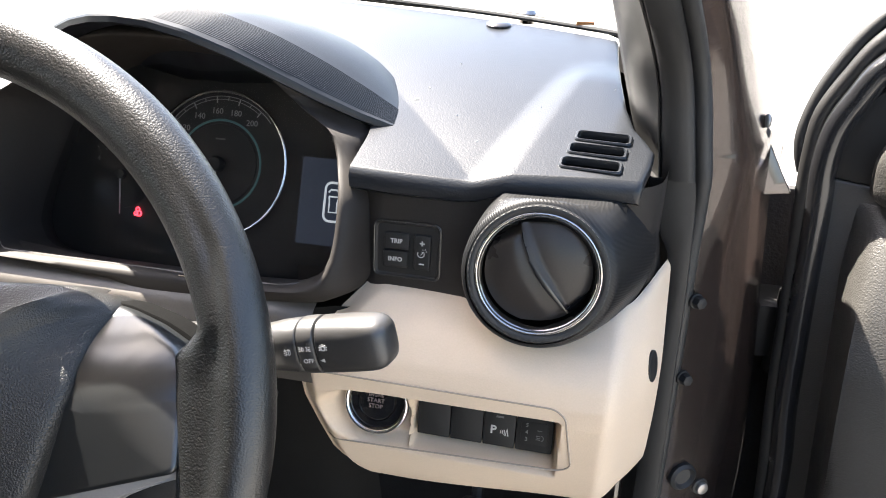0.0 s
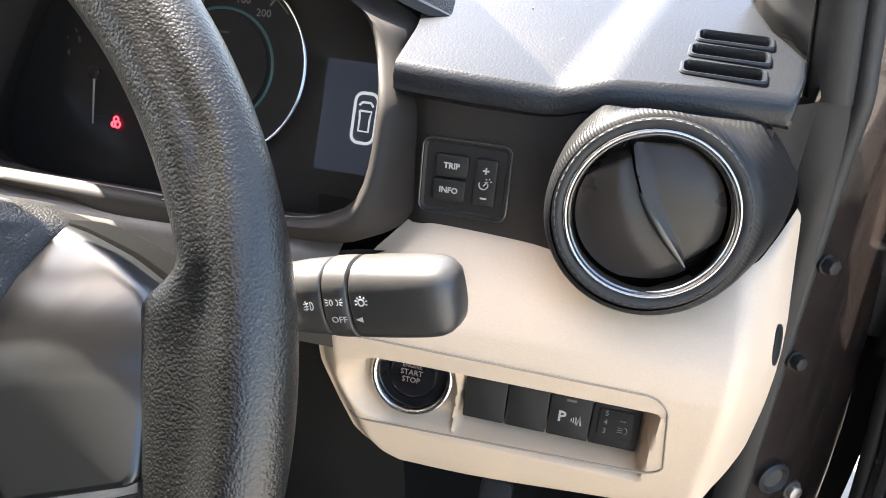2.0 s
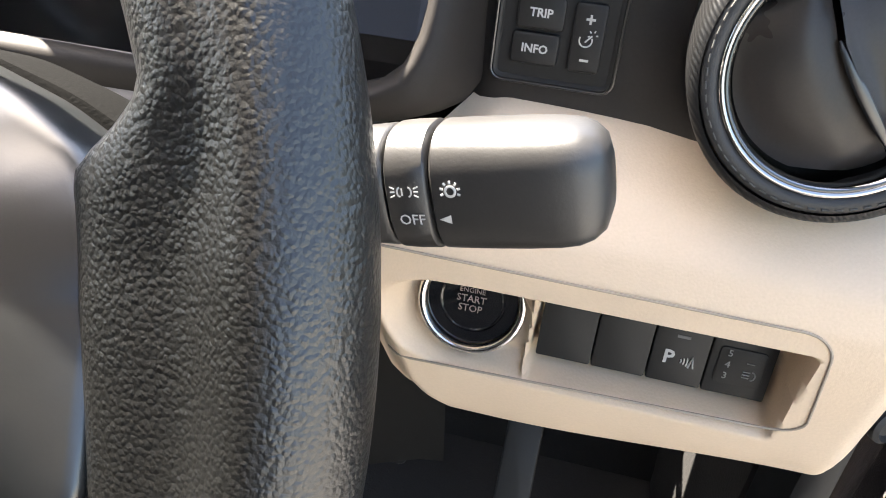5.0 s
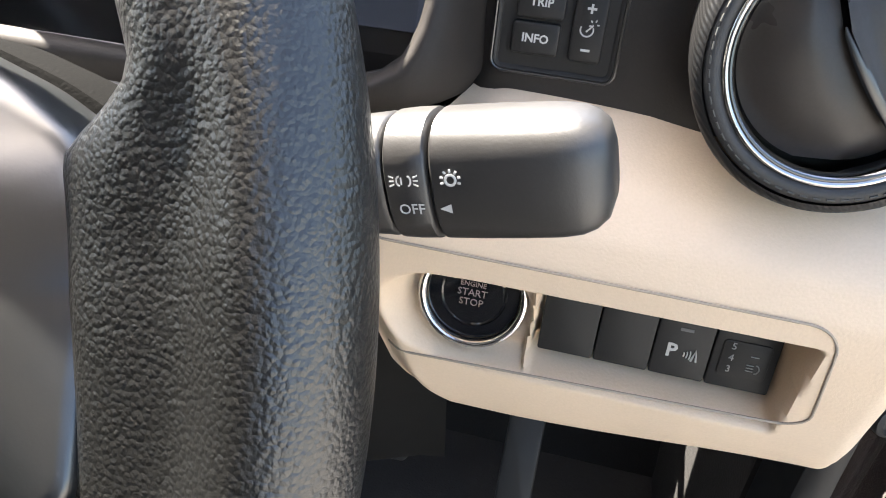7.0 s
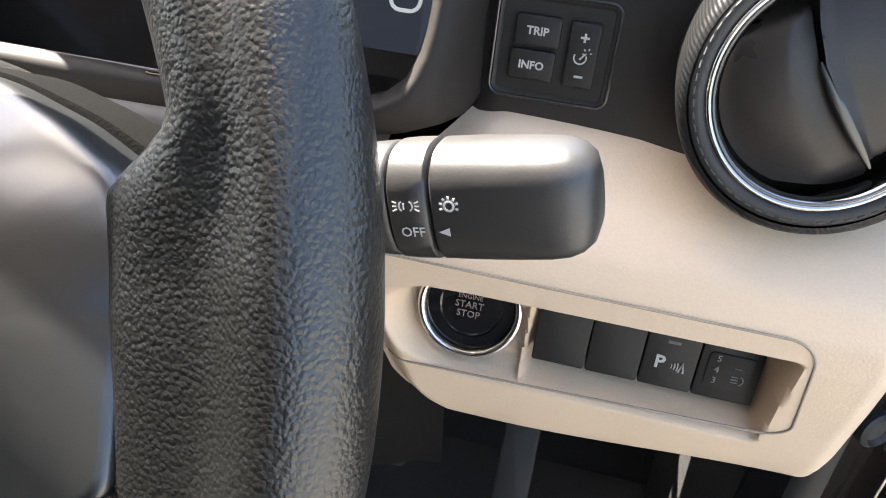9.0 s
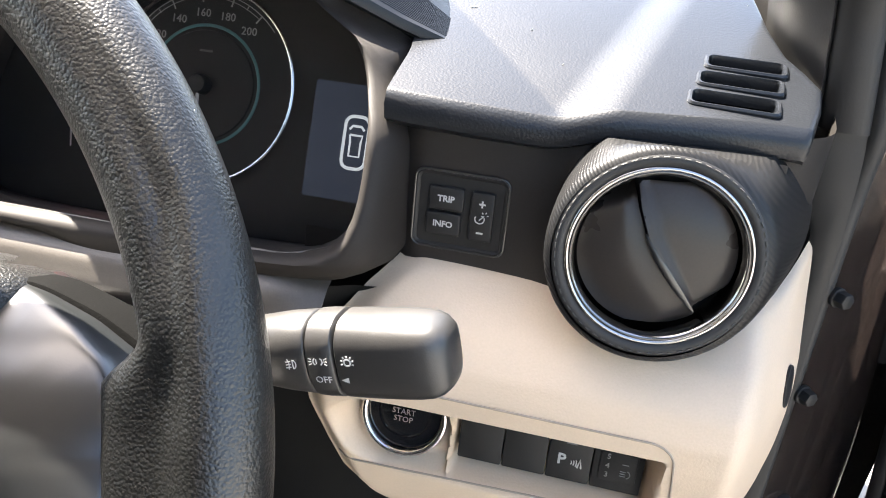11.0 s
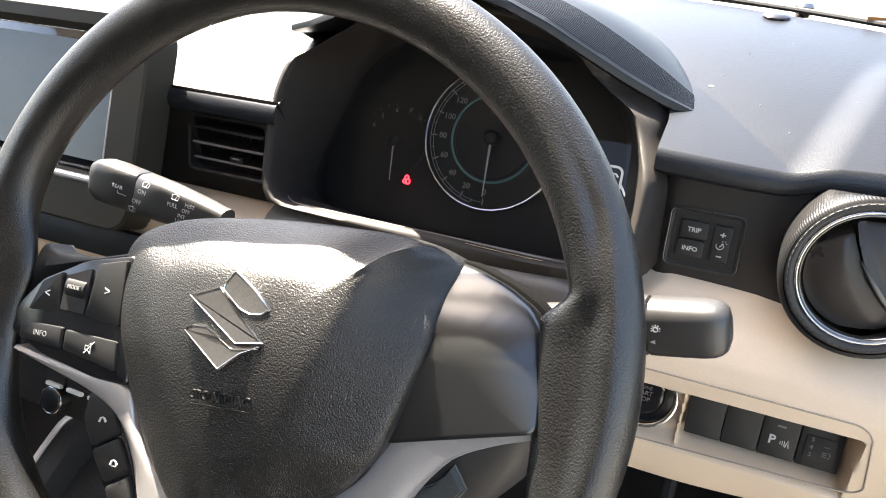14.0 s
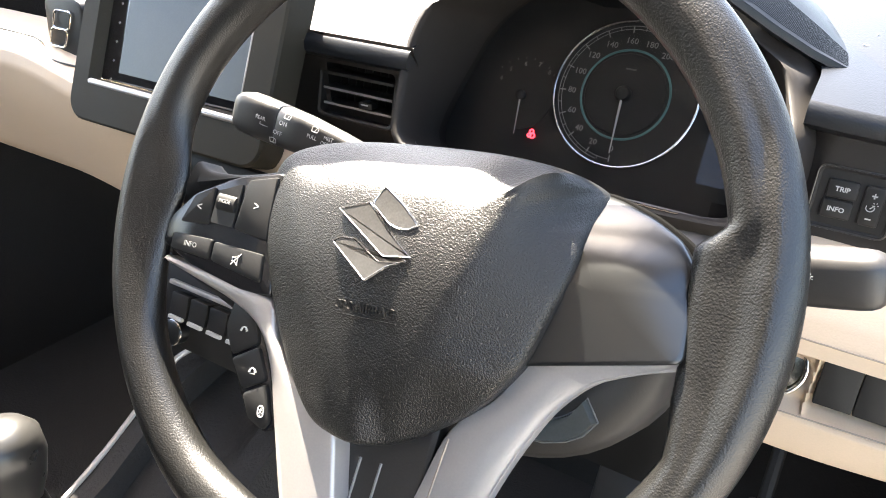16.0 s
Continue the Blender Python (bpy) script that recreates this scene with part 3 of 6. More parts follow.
# end of the dash by the door
cols = []
for z in (1.036, 1.026, 1.015, 1.000, 0.985, 0.970, 0.950, 0.930):
    low = ease(0.99, 0.94, z)
    cols.append(curve([(0.318, 0.219 + 0.02 * low, z), (0.332, 0.2215 + 0.02 * low, z), (0.3435 + 0.003 * low, 0.2325 + 0.016 * low, z), (0.3485 + 0.006 * low, 0.252 + 0.01 * low, z), (0.3515 + 0.008 * low, 0.275, z)], 14))
part("end_cap", loft(cols, False), M_BEZEL, dashboard, "smooth dark end cap")

# ---- round air vent ----
VENT_N = Vector((0.06, -0.978, 0.20))
VENT = face((0.278, 0.176, 0.993), VENT_N)
vent = thing("air_vent", (0.278, 0.19, 0.945), "round black side air vent, shut, with a chrome ring", "air vent")
VENT_IN = VENT @ Matrix.Scale(0.978, 4)
n_v = 72
pod = []
front_c, back_c = Vector((0.2775, 0.1745, 0.9925)), Vector((0.287, 0.232, 0.990))
axes = VENT.to_3x3()
for f, r_add in ((0.0, -0.0036), (0.012, -0.0022), (0.035, -0.0008), (0.07, 0.0), (0.16, 0.001), (0.35, 0.0025), (0.6, 0.004), (1.0, 0.006)):
    c = front_c.lerp(back_c, f)
    pts = []
    for i in range(n_v):
        a = 2 * math.pi * i / n_v
        spread = 0.0458 + r_add + 0.0085 * f * ease(-0.2, 1.0, math.cos(a)) + 0.004 * f * ease(0.3, 1, -math.sin(a))
        p = c + axes @ Vector((spread * math.cos(a), spread * math.sin(a), 0))
        p.z = min(p.z, 1.0385 - 0.010 * ease(0.178, 0.205, p.y))
        pts.append(p)
    pod.append(pts)
part("pod", loft(pod), M_CARBON, vent, "ribbed black vent housing", flat=60)
band = [flat3(circle_points(r, n_v), z) for r, z in ((0.0362, -0.001), (0.0375, 0.0012), (0.0395, 0.0019), (0.0414, 0.0016), (0.0424, 0.0006))]
part("ring_band", loft(band), M_RUBBER, vent, "leather-look band with a stitch line", None, VENT, 60)
bm = bmesh.new()
for i in range(64):
    a = math.radians(i * 360 / 64)
    d = math.radians(1.6)
    tube([(0.0409 * math.cos(a - d), 0.0409 * math.sin(a - d), 0.0018), (0.0409 * math.cos(a + d), 0.0409 * math.sin(a + d), 0.0018)], 0.00035, 5, False, bm)
tagged(part("stitching", bm, M_STITCH, vent, "row of grey stitches", None, VENT), kind="stuff")
part("chrome_ring", ring_tube(0.0371, 0.0011, 96, 12, 0.0008), M_RING, vent, "thin bright chrome ring", None, VENT_IN)
part("gloss_ring", loft([flat3(circle_points(r, 72), z) for r, z in ((0.0364, 0.0012), (0.0360, 0.0015), (0.0352, 0.0012))]), M_GLOSS, vent, "gloss black ring", None, VENT_IN, 60)
part("inner_ring", loft([flat3(circle_points(r, 72), z) for r, z in ((0.0352, 0.0012), (0.0345, 0.0006), (0.0338, -0.0025), (0.0335, -0.02))]), M_SHADOWCHROME, vent, "dark chrome inner ring", None, VENT_IN, 60)
part("throat", disc(0.0338, -0.021, -0.019, 48), M_FACE, vent, "dark throat", None, VENT_IN)


def flap_line(v):
    """The curved split between the two halves of the shutter."""
    return float(np.interp(v, [-0.0326, -0.0235, -0.009, 0.0, 0.0087, 0.02, 0.0326], [0.0255, 0.0186, 0.0074, 0.0008, -0.0050, -0.0092, -0.0118]))


def flap(side):
    r = 0.0326
    tilt = 0.10
    rows = []
    for v in steps(-0.0312, 0.0312, 40):
        edge = math.sqrt(max(r * r - v * v, 1e-8))
        a, b = (flap_line(v) + 0.0005, edge) if side > 0 else (-edge, flap_line(v) - 0.0005)
        a, b = max(min(a, edge), -edge), max(min(b, edge), -edge)
        row = []
        for k in range(22):
            f = k / 21
            x = a + (b - a) * f
            over = max((-0.45 * x + 0.89 * v) - 0.0265, 0) if side < 0 else max((0.60 * x - 0.80 * v) - 0.0272, 0)
            q = min((x * x + v * v) / (r * r), 1)
            z = -0.0058 + 0.0058 * (1 - q ** 1.5)
            z += tilt * 0.10 * x
            near = (1 - f) if side > 0 else f
            if side > 0:
                z += 0.0022 * ease(0.8, 1.0, near)
            else:
                z -= 0.0018 * ease(0.6, 1.0, near)
            if over > 0:
                z -= min(over * 4, 0.012)
            row.append(Vector((x, v, z)))
        rows.append(row)
    bm = loft(rows, False)
    bmesh.ops.solidify(bm, geom=list(bm.faces), thickness=0.002)
    return bm


SHUT = VENT_IN @ pose(0, 0, 0, 3, 0, 3)
part("shutter", flap(-1), M_SHUTTER, vent, "satin black half of the shutter", None, SHUT, 60)
part("shutter", flap(1), M_SHUTTER, vent, "satin black half of the shutter", None, SHUT, 60)
ridge = [(flap_line(v) - 0.0004, v, 0.0012 - 5.0 * (v + 0.006) ** 2) for v in steps(0.0095, -0.0225, 18)]
part("thumb_ridge", tube(ridge, lambda f: 0.0004 + 0.0016 * math.sin(f * math.pi) ** 0.7, 8, False, None, 0.7), M_SATIN, vent, "raised thumb ridge", None, SHUT)

# ---- trip buttons ----
PANEL = face((0.1895, 0.2085, 0.9835), (0, -0.993, 0.12))
trip_panel = thing("button_panel", (0.1895, 0.215, 0.965), "small black panel with three display buttons", "button panel")
o = rrect(0.0440, 0.0375, 0.0042, 6, 0.0006, -0.0004)
part("surround", loft([flat3(o, -0.002), flat3(o, 0.0010), flat3(inset(o, 0.0007), 0.0016), flat3(inset(o, 0.0016), 0.0013), flat3(inset(o, 0.0022), 0.0006)], True, (False, True)), M_BUTTON, trip_panel, "rounded black surround", None, PANEL)
part("surround_lip", tube(flat3(inset(o, -0.0002), 0.0012), 0.0006, 8, True), M_SATIN, trip_panel, "thin raised lip", None, PANEL)
for bx, by, w, h in ((-0.0060, 0.0058, 0.0168, 0.0112), (-0.0066, -0.0066, 0.0168, 0.0112), (0.0112, -0.0006, 0.0112, 0.0238)):
    key = part("button", prism(rrect(w, h, 0.0014, 4, bx, by), 0.0, 0.0032, 0.0009), M_BUTTON, trip_panel, "", None, PANEL)
    top = PANEL @ Matrix.Translation((bx, by, 0.0032))
    if h < 0.02:
        lettering("TRIP" if by > 0 else "INFO", 0.0041, top, M_PRINT, key, bold=0.0001)
    else:
        bars(((0, 0.0065, 0.0032, 0.0008, 0), (0, 0.0065, 0.0032, 0.0008, 90), (0, -0.0075, 0.0032, 0.0008, 0)), top, M_PRINT, key)
        bm = tube([(0.0022 * math.cos(a) - 0.0006, 0.0022 * math.sin(a) - 0.0006, 0.0002) for a in steps(-3.6, 0.4, 16)], 0.0003, 5)
        tube([(-0.0008, -0.0012, 0.0002), (0.0014, 0.0012, 0.0002)], 0.0003, 5, False, bm)
        for a in steps(0, 2.2, 4):
            tube([(0.0016 + 0.0010 * math.cos(a * 1.6), 0.0014 + 0.0010 * math.sin(a * 1.6), 0.0002), (0.0016 + 0.0018 * math.cos(a * 1.6), 0.0014 + 0.0018 * math.sin(a * 1.6), 0.0002)], 0.00025, 5, False, bm)
        part("dimmer_mark", bm, M_PRINT, key, "", None, top)
        part("button_split", prism(rrect(w * 0.8, 0.0003, 0.0001, 2, bx, by + 0.0001), 0.0031, 0.00325), M_FACE, key, "", None, PANEL)

# ---- start button and switches in the knee panel ----
START = face((0.174, 0.1885, 0.8735), (0, -0.957, 0.29))
start = thing("start_button", (0.174, 0.20, 0.853), "round black engine start button in a chrome ring", "button")
part("chrome_ring", ring_tube(0.0213, 0.0017, 72, 12, 0.0022), M_CHROME, start, "bright chrome ring", None, START, 60)
part("collar", loft([flat3(circle_points(r, 48), z) for r, z in ((0.0226, -0.008), (0.0226, 0.0018), (0.0213, 0.0022), (0.0198, 0.0))]), M_BUTTON, start, "black collar under the ring", None, START, 50)
part("button_face", dome(circle_points(0.0196, 48), (0, 0), [(1, -0.002), (0.98, 0.0003), (0.72, 0.0006), (0.70, -0.0004), (0.66, -0.0006), (0.64, 0.0006), (0.3, 0.0011)]), M_GLOSS, start, "gloss black push face", None, START)
for text, size, dy in (("ENGINE", 0.0031, 0.0056), ("START", 0.0043, 0.0018), ("STOP", 0.0043, -0.0024)):
    lettering(text, size, START @ Matrix.Translation((-0.0005, dy - 0.001, 0.0012)), M_START, start)

SW_N = (0, -0.985, 0.17)
for i, (x0, x1) in enumerate(((0.2035, 0.2262), (0.2268, 0.2488), (0.2494, 0.2712), (0.2718, 0.2965))):
    cx = (x0 + x1) / 2
    where = face((cx, 0.1885, 0.8672), SW_N)
    kind = ("blank black switch cover in the knee panel", "blank black switch cover in the knee panel", "black parking sensor switch with a white P", "black headlamp level wheel switch with numbers")[i]
    sw = thing("switch_blank" if i < 2 else ("parking_switch" if i == 2 else "level_switch"), (cx, 0.195, 0.854), kind, "switch", "switches in the knee panel")
    part("switch_body", prism(rrect(x1 - x0, 0.0400, 0.0009, 3, 0, 0.0065), -0.014, 0.0, 0.0006), M_BUTTON, sw, "", None, where)
    top = where @ Matrix.Translation((0, 0, 0.0001))
    if i == 2:
        lettering("P", 0.0085, top @ Matrix.Translation((-0.0040, -0.0015, 0)), M_PRINT, sw, bold=0.0002)
        bm = bmesh.new()
        for k in range(3):
            tube([(0.0005 + 0.0012 * k + 0.0007 * math.cos(a), -0.0022 + (0.0012 + 0.0006 * k) * math.sin(a), 0.0002) for a in steps(-0.9, 0.9, 6)], 0.0003, 5, False, bm)
        tube([(0.0042, -0.0046, 0.0002), (0.0054, 0.0004, 0.0002), (0.0062, -0.0046, 0.0002)], 0.0005, 5, False, bm)
        part("sensor_mark", bm, M_PRINT, sw, "", None, top)
        bars(((0.0, 0.0088, 0.0052, 0.0013, 0),), top, M_FAINT, sw, "pilot_lamp")
    if i == 3:
        part("thumbwheel_window", prism(rrect(0.0185, 0.0165, 0.0018, 4, 0.0, 0.0005), 0.0, 0.0006, 0.0003), M_BUTTON, sw, "", None, top)
        for k, d in enumerate("543"):
            lettering(d, 0.0042, top @ Matrix.Translation((-0.0052, 0.0062 - 0.0052 * k, 0.0007)), M_DIMPRINT, sw)
        bm = tube([(0.0046 + 0.0016 * math.cos(a), -0.0022 + 0.0020 * math.sin(a), 0.0008) for a in steps(-1.5, 1.5, 8)] , 0.0003, 5)
        for k in range(3):
            tube([(0.0012, -0.0008 - 0.0013 * k, 0.0008), (0.0040, -0.0008 - 0.0013 * k, 0.0008)], 0.00025, 5, False, bm)
        tube([(0.0018, 0.0032, 0.0008), (0.0050, 0.0032, 0.0008)], 0.00025, 5, False, bm)
        part("beam_mark", bm, M_DIMPRINT, sw, "", None, top)

# ---- instrument cluster ----
cluster = thing("instrument_cluster", (0.015, 0.22, 0.955), "dark instrument cluster with a round speedometer, switched on", "instrument cluster")
BEZEL = [(-0.112, 0.972), (-0.118, 1.000), (-0.120, 1.035), (-0.110, 1.063), (-0.082, 1.088), (-0.035, 1.102), (0.030, 1.102), (0.080, 1.092), (0.118, 1.074), (0.140, 1.053), (0.1475, 1.030), (0.1495, 0.998), (0.1465, 0.979), (0.136, 0.967), (0.10, 0.9635), (0.02, 0.9635), (-0.07, 0.9635), (-0.099, 0.9645)]
LENS = [(-0.112, 0.946), (-0.114, 0.968), (-0.101, 1.010), (-0.087, 1.042), (-0.055, 1.068), (0.0, 1.076), (0.060, 1.073), (0.100, 1.057), (0.124, 1.028), (0.130, 0.99), (0.130, 0.955), (0.122, 0.937), (0.08, 0.932), (0.0, 0.931), (-0.09, 0.933)]
N_B = 120
front = polar(BEZEL, (0.014, 1.02), N_B)
back = polar(LENS, (0.010, 1.0), N_B)


def on_bezel(p, out=0.0, ahead=0.0):
    c = Vector((0.014, 1.02))
    d = (p - c).normalized()
    a = math.degrees(math.atan2(d.y, d.x))
    if out > 0.004:
        out += (out - 0.004) * 1.6 * ease(-110, -80, a) * ease(-12, -32, a)
    q = p + d * out
    q.y = min(q.y, float(np.interp(abs(q.x - HOOD_X) / HOOD_W, EDGE_A, EDGE_Z)) - 0.0045)
    at = Vector((q.x, 0.165 + 0.506 * (q.y - 0.96) + ahead, q.y))
    side = abs(at.x - HOOD_X) / HOOD_W
    edge_y, edge_z = float(np.interp(side, EDGE_A, EDGE_Y)), float(np.interp(side, EDGE_A, EDGE_Z))
    tuck = min(max(edge_y + 0.004 - at.y, 0), 0.018) * (ease(edge_z - 0.040, edge_z - 0.008, at.z) if at.x > 0.05 else 0.0)
    return at + Vector((-0.42, 1.0, -0.31)) * tuck


def on_lens(p, shrink=1.0, ahead=0.0):
    q = Vector((0.010, 1.0)) + (p - Vector((0.010, 1.0))) * shrink
    return Vector((q.x, 0.272 + 0.439 * (q.y - 1.005) + ahead, q.y))


rings = [[on_bezel(p, 0.016, 0.040) for p in front], [on_bezel(p, 0.012, 0.016) for p in front], [on_bezel(p, 0.0075, 0.004) for p in front], [on_bezel(p, 0.004, 0.0005) for p in front], [on_bezel(p, 0.0018, -0.0004) for p in front], [on_bezel(p, 0.0, 0.0008) for p in front], [on_bezel(p, -0.0015, 0.004) for p in front]]
mid = [a.lerp(b, 0.55) for a, b in zip([on_bezel(p, -0.003, 0.006) for p in front], [on_lens(p) for p in back])]
rings += [mid, [on_lens(p, 1.0, -0.001) for p in back]]
part("bezel", loft(rings), M_BEZEL, cluster, "dark brown-black bezel and tunnel", flat=60)
part("lens_trim", tube([on_bezel(p, -0.0012, 0.002) for p in front[int(N_B * 0.34):int(N_B * 0.42)]], 0.0006, 6), M_SHADOWCHROME, cluster, "thin bright lower edge")
bm = bmesh.new()
bm.faces.new([bm.verts.new(on_lens(p, 1.02, 0.0)) for p in back])
part("dial_plate", bm, M_FACE, cluster, "matt black dial plate")
DIAL = face((0.025, 0.272, 1.005), (0, -0.9157, 0.4019))
SP = DIAL
speedo = part("speedometer", disc(0.0545, 0.0002, 0.0012, 80), M_FACE, cluster, "round black speedometer dial", None, SP)
part("chrome_ring", ring_tube(0.0548, 0.0011, 110, 8, 0.003), M_CHROME, speedo, "thin chrome ring", None, SP)
part("inner_ring", ring_tube(0.0335, 0.0009, 80, 6, 0.0012, 0.6), M_TEAL, speedo, "faint teal ring", None, SP)
part("inner_disc", dome(circle_points(0.031, 60), (0, 0), [(1, 0.001), (0.98, 0.0022), (0.5, 0.0026)]), M_FACE, speedo, "", None, SP)
bm = bmesh.new()
for k in range(0, 201, 10):
    a = radians(272 - 1.09 * k)
    r0 = 0.0462 if k % 20 == 0 else 0.0485
    d = Vector((math.cos(a), math.sin(a), 0))
    tube([d * r0 + Vector((0, 0, 0.0014)), d * 0.0512 + Vector((0, 0, 0.0014))], 0.00045 if k % 20 == 0 else 0.0003, 5, False, bm)
tube(circle_points(0.0514, 80, 0.0014, 260, 41), 0.0003, 5, False, bm)
part("scale_marks", bm, M_DIMPRINT, speedo, "", None, SP)
for k in range(0, 201, 20):
    a = radians(272 - 1.09 * k)
    r = 0.0402 if k >= 100 else 0.0412
    lettering(str(k), 0.0064, SP @ Matrix.Translation((r * math.cos(a), r * math.sin(a), 0.0014)), M_DIMPRINT, speedo, "numeral")
part("scale_arc", tube([(0.0490 * math.cos(radians(b)), 0.0490 * math.sin(radians(b)), 0.0014) for b in steps(54, 272, 80)], 0.00022, 5), M_DIMPRINT, speedo, "thin printed arc", None, SP)
a = radians(272.5)
tip = Vector((0.045 * math.cos(a), 0.045 * math.sin(a), 0.006))
part("needle", tube([Vector((0, 0, 0.007)), tip * 0.5 + Vector((0, 0, 0.0035)), tip], lambda f: 0.0011 - 0.0007 * f, 8), M_NEEDLE, speedo, "pale grey needle", None, SP)
part("needle_hub", dome(circle_points(0.0058, 24), (0, 0), [(1, 0.0025), (1, 0.007), (0.8, 0.009), (0.3, 0.0095)]), M_FACE, speedo, "", None, SP)
bars(((0.0, 0.019, 0.008, 0.0012, 0),), SP @ Matrix.Translation((0, 0, 0.0027)), M_FAINT, speedo, "unit_mark")

# rev counter, tell-tale and trip display
TACH = SP @ Matrix.Translation((-0.081, -0.0150, 0))
rev = part("rev_counter", disc(0.0265, 0.0001, 0.0008, 48), M_FACE, cluster, "small black rev counter", None, TACH)
for d, x, y in (("8", 0.0180, 0.0215), ("7", 0.0085, 0.0262), ("6", -0.0035, 0.0250), ("5", -0.0150, 0.0190), ("4", -0.0215, 0.0105)):
    lettering(d, 0.0052, TACH @ Matrix.Translation((x, y, 0.001)), M_DIMPRINT if d in "67" else M_FAINT, rev, "numeral")
bm = bmesh.new()
for k in range(9):
    a = radians(140 - 14 * k)
    d = Vector((math.cos(a), math.sin(a), 0))
    tube([d * 0.0292 + Vector((0, 0, 0.001)), d * 0.0310 + Vector((0, 0, 0.001))], 0.0003, 5, False, bm)
part("scale_marks", bm, M_FAINT, rev, "", None, TACH)
part("needle", tube([(0.0, 0.002, 0.004), (0.003, -0.031, 0.004)], lambda f: 0.0008 - 0.0004 * f, 8), M_NEEDLE, rev, "pale grey needle", None, TACH)
part("needle_hub", dome(circle_points(0.0040, 20), (0, 0), [(1, 0.001), (1, 0.005), (0.6, 0.006)]), M_FACE, rev, "", None, TACH)
LAMP = SP @ Matrix.Translation((-0.0640, -0.0430, 0.001))
bm = bmesh.new()
for x, y, r in ((-0.0005, 0.0018, 0.0016), (0.0008, -0.0012, 0.0019), (-0.0018, -0.0014, 0.0014)):
    tube([q + Vector((x, y, 0)) for q in circle_points(r, 12)], 0.0006, 5, True, bm)
part("warning_lamp", bm, M_RED, cluster, "lit red belt warning", None, LAMP)
disp = part("trip_display", prism(rrect(0.0385, 0.064, 0.001, 3, 0.0862, -0.020), 0.0004, 0.001), M_DISPLAY, cluster, "dim blue display showing a car outline", None, SP)
ICON = SP @ Matrix.Translation((0.0938, -0.0195, 0.0012))
bm = tube(flat3(rrect(0.0135, 0.0285, 0.0045, 5), 0.0003), 0.0009, 6, True)
tube([(-0.0042, 0.0070, 0.0003), (-0.0025, 0.0090, 0.0003), (0.0025, 0.0090, 0.0003), (0.0042, 0.0070, 0.0003)], 0.0007, 6, False, bm)
tube([(-0.0036, 0.0040, 0.0003), (0.0036, 0.0040, 0.0003), (0.0030, 0.0, 0.0003), (0.0030, -0.0075, 0.0003), (-0.0030, -0.0075, 0.0003), (-0.0030, 0.0, 0.0003), (-0.0036, 0.0040, 0.0003)], 0.0006, 6, False, bm)
tube([(0.0066, 0.0030, 0.0003), (0.0112, -0.0040, 0.0003), (0.0120, -0.0052, 0.0003)], 0.0008, 6, False, bm)
part("car_mark", bm, M_ICON, disp, "pale car outline with an open door", None, ICON)
bm = bmesh.new()
bm.faces.new([bm.verts.new(on_lens(p, 0.995, -0.014)) for p in back])
lens = part("clear_lens", bm, M_LENS, cluster, "clear smoked dial cover")
lens.visible_shadow = False

# ---- steering wheel ----
WHEEL_C = Vector((0, 0, 0.98))
WHEEL0 = face(WHEEL_C, (0, -0.891, 0.454))
WHEEL = WHEEL0 @ pose(0, 0, 0, 0, 0, 7.5)
wheel = thing("steering_wheel", (0, 0.05, 0.955), "black grained three-spoke steering wheel with silver lower spokes", "steering wheel")
R_RIM, R_TUBE = 0.1711, 0.0141


def thumb(a):
    """How far the rim swells inwards where the side spokes meet it."""
    a = (a + 180) % 360 - 180
    return ease(12.0, 7.5, a) * float(np.interp(a, [-26, -18, -10, 0, 8], [0, 0.0085, 0.0128, 0.0145, 0.0138]))


def thumb_left(a):
    """The broad fillet where the rim flows into the button spoke."""
    return float(np.interp(a, [-26, -18, -10, -2, 4, 8, 12, 16, 21, 27], [0, 0.0045, 0.0085, 0.0125, 0.0165, 0.0180, 0.0125, 0.0065, 0.0018, 0]))


rings = []
N_R = 360
for i in range(N_R):
    a = 360 * i / N_R
    grow = thumb(a) + sum(thumb_left((180 - a + d + 180) % 360 - 180) for d in (-4, -2, 0, 2, 4)) / 5
    low = 0.004 * (ease(-50, -70, (a + 180) % 360 - 180) * ease(-130, -110, (a + 180) % 360 - 180))
    off_side = abs((a + 90) % 180 - 90) if a < 270 and not 90 < a < 180 else min(abs(a - 180), abs(a - 360))
    signed = off_side if a < 180 else -off_side
    crease_at = float(np.interp(signed, [-40, -15, 3, 10, 22, 90], [92, 118, 118, 104, 80, 78]))
    crease_depth = (0.02 + 0.24 * ease(42, 14, off_side)) * (1.0 - 0.7 * ease(95, 150, a if a < 180 else 360 - a)) * (1.0 - 0.55 * math.exp(-((signed - 13) / 6.0) ** 2))
    pts = []
    for j in range(60):
        b = 2 * math.pi * j / 60
        inner = max(-math.cos(b), 0.0)
        # a soft crease runs along the face of the rim, between its inner strip and its outer bead
        here = R_TUBE * (1 - crease_depth * math.exp(-((math.degrees(b) - crease_at) / 19) ** 2))
        u = here * math.cos(b) - (grow + low + 0.0022 * ease(-35, 5, (a + 180) % 360 - 180) * ease(150, 100, (a + 180) % 360 - 180)) * inner ** 1.3
        w = here * 0.97 * math.sin(b) * (1 - 0.25 * min(grow / 0.0110, 1) * inner)
        rad = R_RIM + u
        pts.append(Vector((rad * math.cos(radians(a)), rad * math.sin(radians(a)), w - 0.012 * ease(-0.2, 1.0, math.cos(radians(a))))))
    rings.append(pts)
rings.append(rings[0])
bm = loft(rings)
bmesh.ops.remove_doubles(bm, verts=bm.verts, dist=1e-6)
part("rim", bm, M_RIM, wheel, "black grained rim", None, WHEEL, 80)

